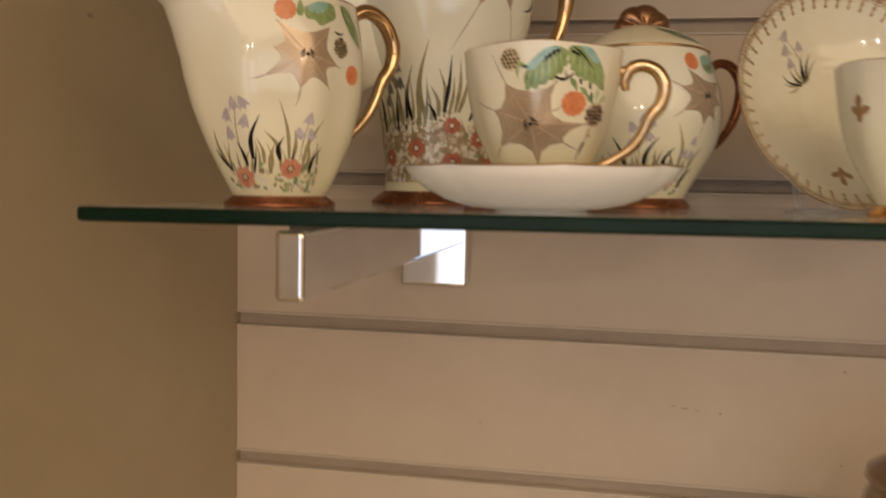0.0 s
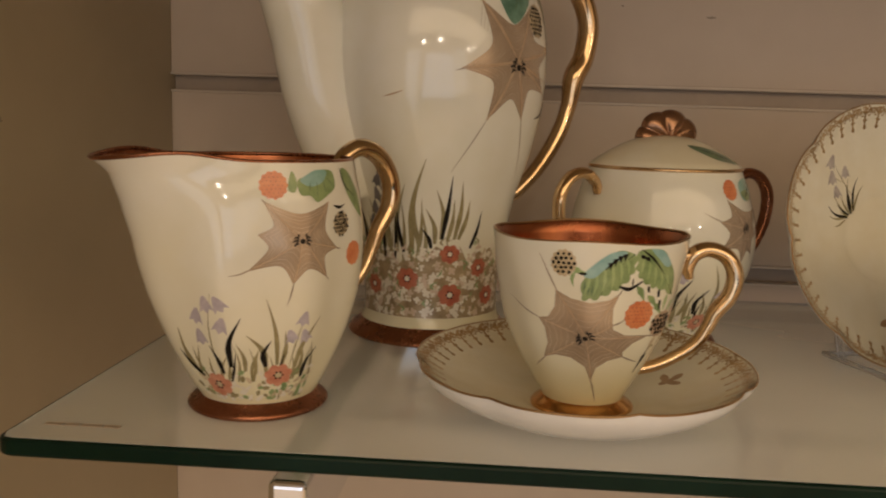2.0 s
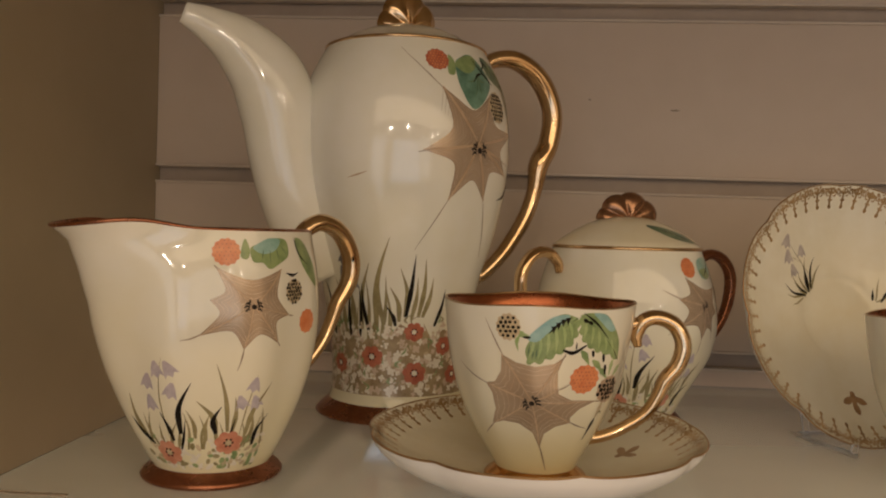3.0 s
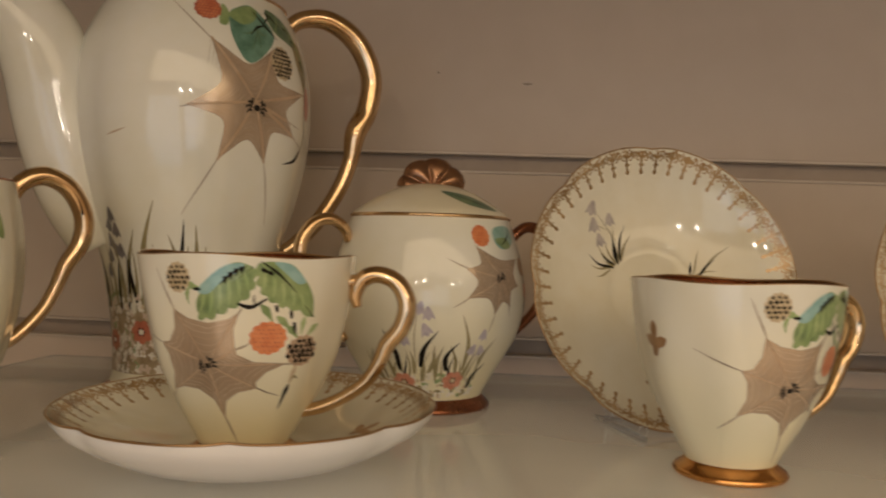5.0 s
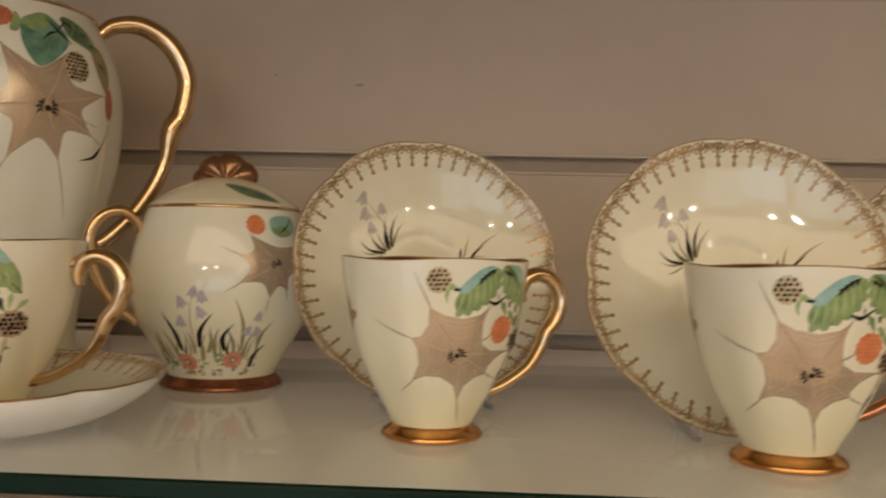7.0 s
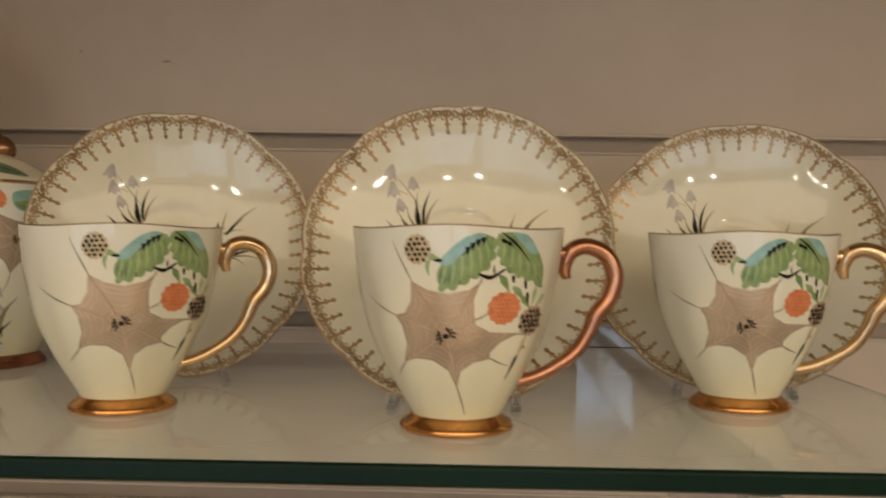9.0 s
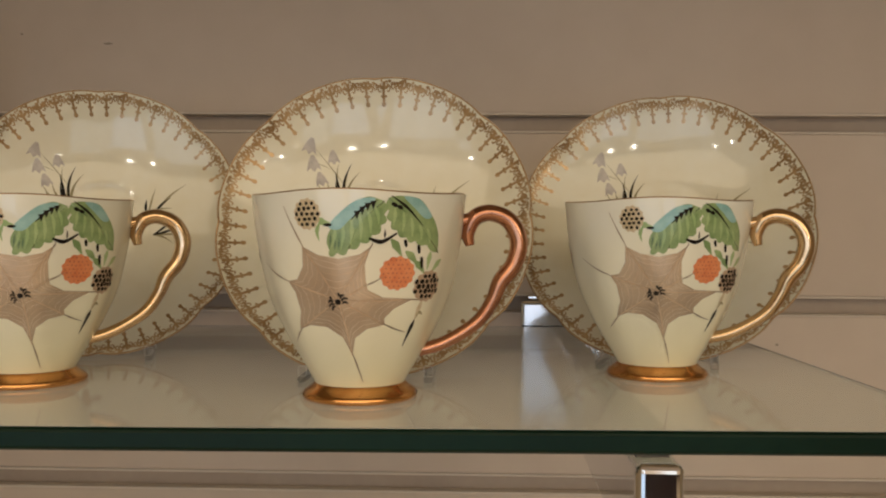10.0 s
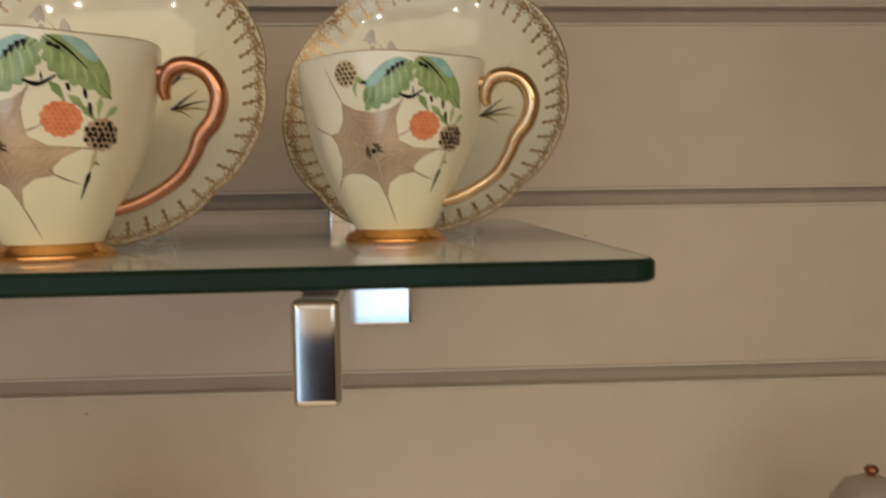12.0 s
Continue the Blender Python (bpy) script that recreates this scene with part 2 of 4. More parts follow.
# left side, run forward out of view to hold light off the corner
wall_left = structure("wall_left", box_bm((LEFT_X - 0.02, -0.13, 0.0), (LEFT_X, WALL_Y + 0.012, 2.4)), SHADED_SIDE, "plain painted case side that also shades the backboard", "wall")
# unseen right side, added to darken that end of the backboard
structure("shade_panel_right", box_bm((RIGHT_X, 0.05, 0.0), (RIGHT_X + 0.02, WALL_Y + 0.012, 2.4)), SHADED_SIDE, "plain painted case side that also shades the backboard", "wall")
# unseen room shell, kept pale to bounce light into the case
structure("ceiling", box_bm((-4.0, -3.6, 2.4), (3.2, 0.7, 2.45)), ROOM_PAINT, "plain painted ceiling", "ceiling")
# unseen board placed overhead to shade the upper backboard
structure("shade_board", box_bm((LEFT_X, 0.12, 1.59), (RIGHT_X, WALL_Y, 1.61)), SHADED_SIDE, "unseen board shading the upper backboard", "panel")
# floor made pale and glossy to throw light up under the shelf
structure("floor", box_bm((-4.0, -3.6, -0.05), (3.2, 0.7, 0.0)), FLOOR_MAT, "unseen pale glossy floor bouncing light upward", "floor")
structure("wall_front", box_bm((-4.0, -3.65, 0.0), (3.2, -3.6, 2.4)), ROOM_PAINT, "plain painted room wall", "wall")
# unseen dark band, added so the chrome has something dark to mirror
structure("dark_band", box_bm((-4.0, -3.6, 0.0), (3.2, -3.58, 0.58)), DARK_BACKING, "unseen dark band mirrored in the chrome brackets", "panelling")
structure("wall_west", box_bm((-4.05, -3.6, 0.0), (-4.0, 0.7, 2.4)), ROOM_PAINT, "plain painted room wall", "wall")
structure("wall_east", box_bm((3.2, -3.6, 0.0), (3.25, 0.7, 2.4)), ROOM_PAINT, "plain painted room wall", "wall")
structure("wall_beside_west", box_bm((-4.0, 0.6, 0.0), (LEFT_X - 0.02, 0.65, 2.4)), ROOM_PAINT, "plain painted room wall", "wall")
structure("wall_beside_east", box_bm((RIGHT_X + 0.02, 0.6, 0.0), (3.2, 0.65, 2.4)), ROOM_PAINT, "plain painted room wall", "wall")


# ---- glass shelf and brackets ----
def glass_shelf(x0, x1, y0, y1, top, label, lean=0.0):
    ob = thing("glass_shelf", pose((x0 + x1) / 2, (y0 + y1) / 2, top, 0, lean, 0), label, "shelf")
    hx, hy = (x1 - x0) / 2, (y1 - y0) / 2
    bm = bmesh.new()
    rows = []
    for z, ins in ((0.0, 0.0012), (-0.0006, 0.0003), (-0.0012, 0.0), (-0.0048, 0.0), (-0.0054, 0.0003), (-0.006, 0.0012)):
        row = []
        rad = 0.006
        for cx, cy, a0 in ((hx - rad, hy - rad, 0), (-hx + rad, hy - rad, 90), (-hx + rad, -hy + rad, 180), (hx - rad, -hy + rad, 270)):
            for s in range(7):
                a = radians(a0 + 15 * s)
                row.append(((cx + (rad - ins) * math.cos(a)) * 1000, (cy + (rad - ins) * math.sin(a)) * 1000, z * 1000))
        rows.append(row)
    sheet(rows, bm, True)
    edge = part("polished_edge", bm, GLASS_EDGE, ob, "dark green polished glass edge", smooth=False)
    inner = sheet([[(x * (1 - 0.0005 / hx), y * (1 - 0.0005 / hy), z) for x, y, z in row] for row in (rows[0], rows[2], rows[3], rows[5])])
    inner.verts.ensure_lookup_table()
    n = len(rows[0])
    inner.faces.new([inner.verts[k] for k in range(n)])
    inner.faces.new([inner.verts[3 * n + n - 1 - k] for k in range(n)])
    bmesh.ops.recalc_face_normals(inner, faces=inner.faces)
    pane = part("pane", inner, GLASS, ob, "clear glass with a film of dust", smooth=False)
    edge.visible_shadow = pane.visible_shadow = False
    return ob


top_shelf = glass_shelf(-0.297, 0.3112, 0.3212, 0.5838, TOP + SLOPE * 0.004, "clear glass shelf with dark green polished edge", LEAN_Y)
# a faint etched line of marks near the front edge
for x0, x1 in ((-0.2945, -0.2890), (-0.2882, -0.2835), (-0.2825, -0.2760), (-0.2752, -0.2700)):
    part("etched_mark", box_bm((x0, -0.1185, 0.0001), (x1, -0.1165, 0.0003)), SLOT_BACK, top_shelf, "faint worn etching", smooth=False)


def shelf_bracket(xc, top, turn=0.0):
    ob = thing("shelf_bracket", pose(xc, 0.3185, top - 0.0076, 0, 0, turn), "chrome shelf bracket hooked into a wall slot", "bracket", "shelf brackets")
    part("arm", box_bm((-0.006, 0.0, -0.027), (0.006, 0.270, 0.0), 0.0022, 4), CHROME, ob, smooth=False)
    # the wall plate: cheeks with a rolled edge round a flat face, and a hook that enters the slot above
    plate = box_bm((-0.023, 0.2665, -0.051), (0.023, 0.2812, 0.0215), 0.0022, 4)
    part("wall_plate", plate, CHROME, ob, smooth=False)
    part("hook", box_bm((-0.019, 0.2725, 0.0218), (0.019, 0.2865, 0.0244), 0.0008, 2), CHROME, ob, smooth=False)
    # dark strip added on the arm to paint in its brown reflection
    part("strip", box_bm((-0.0050, 0.012, 0.0001), (0.0050, 0.258, 0.0012), 0.0004, 1), STRIP, ob, "dark grey cushion strip", smooth=False)
    for y in (0.03, 0.22):
        pad = lathe([(0.1, -0.1), (3.4, -0.1), (3.6, 0.4), (3.6, 1.3), (3.0, 1.55), (0.1, 1.55)], 20)
        pd = part("pad", pad, RUBBER, ob, "black rubber pad")
        pd.location = (0, y, 0)
    return ob


shelf_bracket(-0.2048, TOP + SLOPE * -0.2048, -0.6)
shelf_bracket(0.2258, TOP + SLOPE * 0.2258, -1.3)
# the shelf below, mostly out of sight
LOWER = 0.9800
glass_shelf(-0.20, 0.64, 0.330, 0.5838, LOWER, "clear glass shelf lower in the display case")
for xc in (-0.10, 0.54):
    shelf_bracket(xc, LOWER)

# ---- china ----


def paint_material(name, a, b, scale=160, rough=0.28, metal=0.0):
    return mottled(name, a, b, scale, rough, metal, coat=0.5)


P_WEB = paint_material("paint_web", (0.49, 0.375, 0.275), (0.60, 0.48, 0.365), 90, 0.22, 0.4)
P_THREAD = paint_material("paint_thread", (0.44, 0.31, 0.20), (0.54, 0.40, 0.27))
P_TAIL = paint_material("paint_tail", (0.24, 0.19, 0.14), (0.36, 0.28, 0.20))
P_PALE_THREAD = paint_material("paint_pale_thread", (0.58, 0.46, 0.35), (0.67, 0.55, 0.43))
P_LEAF_LIGHT = paint_material("paint_light_green", (0.30, 0.43, 0.18), (0.42, 0.53, 0.26), 220)
P_SKY = paint_material("paint_sky_blue", (0.22, 0.42, 0.42), (0.36, 0.57, 0.55), 220)
P_DARK_BELL = paint_material("paint_dark_bell", (0.13, 0.13, 0.14), (0.24, 0.22, 0.24), 300)
P_FLOWER = paint_material("paint_dull_red", (0.56, 0.20, 0.12), (0.70, 0.33, 0.22), 300)
P_DEEP_TEAL = paint_material("paint_deep_teal", (0.07, 0.17, 0.12), (0.19, 0.36, 0.28), 160)
P_BANK = paint_material("paint_bank", (0.28, 0.20, 0.11), (0.44, 0.34, 0.20), 200)
P_GREEN = paint_material("paint_green", (0.18, 0.28, 0.11), (0.32, 0.42, 0.19), 220)
P_TEAL = paint_material("paint_teal", (0.22, 0.42, 0.36), (0.36, 0.56, 0.52), 220)
P_DARK_GREEN = paint_material("paint_dark_green", (0.07, 0.14, 0.08), (0.16, 0.24, 0.12), 220)
P_OLIVE = paint_material("paint_olive", (0.24, 0.20, 0.09), (0.36, 0.31, 0.16), 220)
P_BLACK = mottled("paint_black", (0.010, 0.008, 0.007), (0.020, 0.016, 0.012), 160, 0.6)
P_BLACK.node_tree.nodes["Principled BSDF"].inputs["Specular IOR Level"].default_value = 0.12
P_ORANGE = paint_material("paint_orange", (0.66, 0.19, 0.07), (0.78, 0.30, 0.13), 300)
P_RED = paint_material("paint_red", (0.40, 0.10, 0.06), (0.54, 0.18, 0.10), 300)
P_STRAW = paint_material("paint_straw", (0.52, 0.42, 0.26), (0.66, 0.55, 0.38), 300)
P_LILAC = paint_material("paint_lilac", (0.42, 0.38, 0.46), (0.58, 0.53, 0.58), 300)
P_GREY = paint_material("paint_grey_bell", (0.38, 0.34, 0.32), (0.54, 0.49, 0.45), 300)
P_WHITE = paint_material("paint_white", (0.74, 0.69, 0.58), (0.84, 0.80, 0.70), 300)
P_LACE = paint_material("paint_gilt_lace", (0.33, 0.205, 0.09), (0.58, 0.40, 0.21), 130, 0.28, 0.45)
P_TAN = paint_material("paint_tan", (0.42, 0.29, 0.19), (0.56, 0.41, 0.28), 300)
P_BROWN = paint_material("paint_brown", (0.30, 0.17, 0.08), (0.42, 0.26, 0.13), 300)


# brushwork too fine to pick apart, joined into one part each
JOINED = {"gilt_lace", "painted_thread", "painted_blossom", "painted_straw_petal", "painted_small_leaf", "painted_black_stem", "painted_leaf_vein", "painted_spider", "painted_bank", "painted_stubble"}


class Canvas:
    """Paint laid a hair above a surface; places are (degrees round, height or radius in mm)."""

    def __init__(self, point, scale):
        self.point, self.scale, self.bms, self.count = point, scale, {}, 0

    def bm(self, name, mat):
        key = (name, mat.name) if name in JOINED or name.endswith("_speckle") else (name, self.count)
        if key not in self.bms:
            self.bms[key] = (name, bmesh.new(), mat)
        return self.bms[key][1]

    def next(self):
        self.count += 1

    def at(self, a, h, off):
        return Vector(self.point(math.radians(a), h, off)) * MM

    def fill(self, name, mat, centre, edge, off=0.10, smooth=True, step=True):
        if step:
            self.next()
        bm, k = self.bm(name, mat), self.scale(centre[1])
        pts = np.array(list(edge) + [edge[0]], float)
        if smooth:
            pts = curve(np.vstack([pts[-2], pts, pts[1]]), 5)[5:-5]
        fine = []
        for p, q in zip(pts, pts[1:]):
            d = math.hypot((q[0] - p[0]) * k, q[1] - p[1])
            for s in range(max(1, int(d / 1.2))):
                fine.append(p + (q - p) * s / max(1, int(d / 1.2)))
        c = np.array(centre, float)
        far = max(math.hypot((p[0] - c[0]) * k, p[1] - c[1]) for p in fine)
        rings = max(1, int(math.ceil(far / 1.6)))
        last = [bm.verts.new(self.at(c[0], c[1], off))]
        for r in range(1, rings + 1):
            now = [bm.verts.new(self.at(*(c + (p - c) * r / rings), off)) for p in fine]
            n = len(now)
            for i in range(n):
                if len(last) == 1:
                    bm.faces.new((last[0], now[i], now[(i + 1) % n]))
                else:
                    bm.faces.new((last[i], now[i], now[(i + 1) % n], last[(i + 1) % n]))
            last = now

    def stroke(self, name, mat, pts, width, off=0.13, taper=(0.25, 0.15), n=6, wide=0.4):
        """A brush stroke; widest (mm) at the share wide, tapering to the shares of taper at its ends."""
        self.next()
        bm = self.bm(name, mat)
        line = curve(pts, n) if len(pts) > 2 else np.array([np.array(pts[0]) + (np.array(pts[1]) - np.array(pts[0])) * s / n for s in range(n + 1)], float)
        last, total = None, len(line) - 1
        for i, p in enumerate(line):
            a, b = line[max(i - 1, 0)], line[min(i + 1, total)]
            k = self.scale(p[1])
            t = np.array([(b[0] - a[0]) * k, b[1] - a[1]])
            t /= max(np.hypot(*t), 1e-9)
            s = i / total
            w = taper[0] + (1 - taper[0]) * s / wide if s < wide else taper[1] + (1 - taper[1]) * (1 - s) / (1 - wide)
            w *= width / 2
            now = [bm.verts.new(self.at(p[0] - t[1] * w * e / k, p[1] + t[0] * w * e, off)) for e in (1, -1)]
            if last:
                bm.faces.new((last[0], last[1], now[1], now[0]))
            last = now

    def oval(self, name, mat, a, h, rx, ry, off=0.10, turn=0.0, scallop=0, n=16, step=True):
        k, edge = self.scale(h), []
        for s in range(n):
            w = 2 * math.pi * s / n
            m = 1 + (0.045 * math.cos(scallop * w) if scallop else 0)
            x, y = rx * m * math.cos(w), ry * m * math.sin(w)
            c, d = math.cos(turn), math.sin(turn)
            edge.append((a + (x * c - y * d) / k, h + x * d + y * c))
        self.fill(name, mat, (a, h), edge, off, False, step)

    def dotted_berry(self, name, a, h, rx, ry, base=None, dots=None, size=0.5, gap=1.35, off=0.16):
        k = self.scale(h)
        if base:
            self.oval(name, base, a, h, rx, ry, off, scallop=13, n=91)
        rows = int(ry / gap) + 1
        for j in range(-rows, rows + 1):
            for i in range(-8, 9):
                x, y = (i + 0.5 * (j % 2)) * gap, j * gap * 0.88
                if (x / (rx * 0.93)) ** 2 + (y / (ry * 0.93)) ** 2 < 1:
                    x, y = x + random.uniform(-0.12, 0.12), y + random.uniform(-0.12, 0.12)
                    self.oval(name + "_speckle", dots, a + x / k, h + y, size * random.uniform(0.8, 1.2), size * random.uniform(0.8, 1.25), off + 0.06, n=7)

    def flower(self, name, a, h, r, mat, petals=7, off=0.18, eye=P_STRAW):
        k = self.scale(h)
        self.next()
        for p in range(petals):
            w = 2 * math.pi * p / petals + 0.3
            self.oval(name, mat, a + 0.58 * r * math.cos(w) / k, h + 0.52 * r * math.sin(w), 0.50 * r, 0.42 * r, off, w, n=10, step=False)
        self.oval(name + "_eye", eye, a, h, 0.26 * r, 0.26 * r, off + 0.04, n=10)
        for p in range(6):
            w = 2 * math.pi * p / 6
            self.oval(name + "_speckle", P_BLACK, a + 0.30 * r * math.cos(w) / k, h + 0.30 * r * math.sin(w), 0.1 * r, 0.1 * r, off + 0.07, n=6)

    def bell(self, a, h, s, mat, turn=0.0, name="painted_bell", off=0.14):
        k = self.scale(h)
        out = [(-0.15, 0.95), (0.15, 0.95), (0.5, 0.3), (0.85, -0.75), (0.4, -0.45), (0.0, -0.9), (-0.4, -0.45), (-0.85, -0.75), (-0.5, 0.3)]
        c, d = math.cos(turn), math.sin(turn)
        self.fill(name, mat, (a, h), [(a + (x * c - y * d) * s / k, h + (x * d + y * c) * s) for x, y in out], off, smooth=False)

    def web(self, centre, edge, tips, off=0.10, threads=(0.28, 0.44, 0.6, 0.74, 0.87), bend=0.36, ray=0.45):
        """Tips are (where the web ends, where its thread runs out)."""
        c = np.array(centre, float)
        bent = []
        for p, q in zip(edge, list(edge[1:]) + [edge[0]]):
            p, q = np.array(p, float), np.array(q, float)
            for s in np.arange(0, 1, 0.25 if bend < 1 else 0.125):
                m = p + (q - p) * s
                bent.append(tuple(m + (c - m) * bend * s * (1 - s)))
        edge = bent
        self.fill("painted_web", P_WEB, centre, edge, off, smooth=False)
        for i, f in enumerate(threads):
            ring = [tuple(c + (np.array(q) - c) * f * random.uniform(0.97, 1.03)) for q in edge]
            for p, q in zip(ring[::2], ring[2::2] + ring[:1]):
                self.stroke("painted_thread", P_THREAD if i % 3 == 2 else P_PALE_THREAD, [p, q], 0.11, off + 0.05, (0.8, 0.8), 3)
        for root, tip in tips:
            root, tip = np.array(root, float), np.array(tip, float)
            self.stroke("painted_thread", P_THREAD, [tuple(c), tuple(c + (root - c) * 0.5 + np.array([0.5, -0.3])), tuple(root)], ray, off + 0.06, (0.4, 0.7), 7)
            if abs(tip - root).max() > 0.5:
                self.stroke("painted_thread", P_TAIL, [tuple(c + (root - c) * 0.9), tuple(root + (tip - root) * 0.45 + np.array([0.3, -0.2])), tuple(tip)], 0.48, off + 0.08, (0.3, 0.25), 7, 0.35)

    def spider(self, a, h, s, tilt=0.0, off=0.2):
        """A round body with four short curved legs on either side."""
        k, ct, st = self.scale(h), math.cos(tilt), math.sin(tilt)

        def at(x, y):
            return (a + (x * ct - y * st) * s / k, h + (x * st + y * ct) * s)

        self.oval("painted_spider", P_BLACK, *at(0.05, 0.0), 0.46 * s, 0.42 * s, off, n=12)
        for e in (-1, 1):
            for y0, y1, x1 in ((0.62, 1.12, 0.75), (0.30, 0.62, 1.35), (-0.08, 0.0, 1.6), (-0.46, -0.66, 1.35)):
                self.stroke("painted_spider", P_BLACK, [at(0.62 * e, y0), at((0.62 + x1) / 2 * e, (y0 + y1) / 2 + 0.2), at(x1 * e, y1 - 0.14)], 0.34 * s, off, (0.8, 0.6), 4, 0.5)

    def leaf(self, name, mat, centre, upper, lower, lobes, depth, off=0.12):
        """A leaf with a smooth upper edge and a toothed lower one."""
        low, top = curve(lower, 10), curve(upper, 6)
        k = self.scale(centre[1])
        edge = [tuple(p) for p in top]
        for i, p in enumerate(low):
            s = i / (len(low) - 1)
            a, b = low[max(i - 1, 0)], low[min(i + 1, len(low) - 1)]
            t = np.array([(b[0] - a[0]) * k, b[1] - a[1]])
            t /= max(np.hypot(*t), 1e-9)
            d = depth * (abs(math.sin(lobes * math.pi * s)) - 0.5)
            edge.append((p[0] + t[1] * d / k, p[1] - t[0] * d))
        self.fill(name, mat, centre, edge, off, smooth=False)

    def grass(self, foot, tip, bend, width, black=False):
        p, q = np.array(foot, float), np.array(tip, float)
        k = self.scale(p[1])
        mid = (p + q) / 2 + np.array([bend / k, 0])
        self.stroke("painted_black_blade" if black else "painted_grass", P_BLACK if black else P_OLIVE, [tuple(p), tuple(mid), tuple(q)], width, 0.17 if black else 0.14, (0.6, 0.06), 6, 0.35)

    def finish(self, ob):
        for name, bm, mat in self.bms.values():
            bmesh.ops.recalc_face_normals(bm, faces=bm.faces)
            made = part(name, bm, mat, ob, "", True)
            if name in JOINED - {"painted_bank"} or name.endswith("_speckle"):
                made["kind"] = "stuff"


def vessel_canvas(v):
    return Canvas(lambda a, h, off: v.point(a, h, off), lambda h: math.radians(v.radius(h)))


def cup_paint(ob):
    c = vessel_canvas(CUP)
    edge = [(-119, 45.4), (-110, 43.0), (-98.5, 42.0), (-87.5, 43.2), (-81.6, 45.4), (-84.8, 40.6), (-84.2, 36.2), (-83.0, 33.6), (-73.6, 31.4), (-54, 30.8), (-65.6, 28.2), (-71.4, 25.4), (-70.3, 23.6), (-82.4, 22.6), (-90.6, 20.0),
            (-93.4, 14.6), (-99.6, 20.2), (-110.5, 23.0), (-122.5, 23.4), (-132.5, 22.0), (-126.6, 27.4), (-127.2, 32.6), (-131.0, 35.8), (-124.6, 36.4), (-120.0, 40.0)]
    c.web((-100.2, 30.8), edge, [((-119, 45.4), (-128, 56.6)), ((-131, 35.8), (-158, 41.2)), ((-132, 22), (-146, 17.6)), ((-93.4, 14.6), (-84, 6.4)), ((-70.5, 23.6), (-54, 21.2)), ((-56, 30.8), (-44, 30.8)), ((-81.8, 45.4), (-81.2, 46.6)), ((-84, 35), (-74.4, 37.2))], bend=0.0)
    c.spider(-100.4, 30.2, 1.9, 0.42)
    c.dotted_berry("painted_blackberry", -114.2, 54.0, 3.9, 4.1, P_STRAW, P_BLACK, size=0.56, gap=1.6)
    c.dotted_berry("painted_dark_berry", -45.2, 34.3, 4.8, 4.4, P_TAN, P_BLACK, size=0.70, gap=1.65)
    c.dotted_berry("painted_red_berry", -66.2, 38.1, 5.1, 4.6, P_ORANGE, P_RED, size=0.26)
    c.leaf("painted_leaf", P_GREEN, (-88, 51.6), [(-75.0, 57.6), (-84.4, 58.4), (-95.8, 54.4), (-102.0, 50.6)], [(-102.0, 50.6), (-103.8, 43.8), (-97, 43.3), (-90, 45.0), (-83.2, 47.0), (-77.2, 50.0), (-74.6, 53.6), (-75.0, 57.6)], 8, 1.1)
    c.fill("painted_teal_leaf", P_SKY, (-92.5, 54.0), [(-103, 50.6), (-97.5, 49.8), (-91, 53.0), (-84, 55.6), (-80, 58.2), (-88.5, 57.6), (-97, 54.2)], 0.15)
    for a, h, b, g in ((-99.5, 50, -102, 45), (-95.5, 51, -97, 44.4), (-91.5, 52.4, -92, 45.8), (-87.5, 53.8, -87, 47.0), (-83.5, 55, -82, 48.8), (-80, 56, -78, 51.4)):
        c.stroke("painted_leaf_vein", P_LEAF_LIGHT, [(a, h), ((a + b) / 2 + 0.6, (h + g) / 2), (b, g)], 1.1, 0.14, (0.4, 0.2), 4)
    for a, h, b, g in ((-101.8, 49, -103, 44.6), (-97.6, 47.6, -98.2, 44.4), (-99.6, 47, -100.4, 44)):
        c.stroke("painted_leaf_vein", P_DARK_GREEN, [(a, h), (b, g)], 0.5, 0.15)
    c.stroke("painted_leaf", P_LEAF_LIGHT, [(-109.0, 53.0), (-106, 51.8), (-102, 51.4)], 2.0, 0.12)
    c.stroke("painted_leaf", P_LEAF_LIGHT, [(-107.4, 51.8), (-109.4, 49.4), (-108.6, 46.8)], 1.3, 0.12)
    c.leaf("painted_leaf", P_GREEN, (-58, 52.6), [(-41.4, 43.6), (-43.4, 49.8), (-49.6, 55.0), (-57, 58.8), (-67.6, 59.3), (-73.9, 58.5)], [(-73.9, 58.5), (-73.4, 53.6), (-69.6, 50.0), (-62, 47.4), (-54, 46.2), (-41.4, 43.6)], 7, 1.0)
    c.fill("painted_teal_leaf", P_SKY, (-56, 56.2), [(-65.6, 59.2), (-60, 56.4), (-53, 53.4), (-48.6, 54.0), (-53, 57.0), (-58, 58.9)], 0.15)
    for a, h, b, g in ((-70, 56, -70.6, 51.2), (-65.5, 55, -65.2, 49.4), (-61, 53.4, -59.6, 48), (-56, 51.6, -54, 47.4), (-51, 50.6, -48.4, 46.2)):
        c.stroke("painted_leaf_vein", P_LEAF_LIGHT, [(a, h), ((a + b) / 2 + 0.5, (h + g) / 2), (b, g)], 1.1, 0.14, (0.4, 0.2), 4)
    c.stroke("painted_black_stem", P_BLACK, [(-91.6, 52.4), (-85.6, 55.6), (-78.6, 57.8)], 0.75, 0.22)
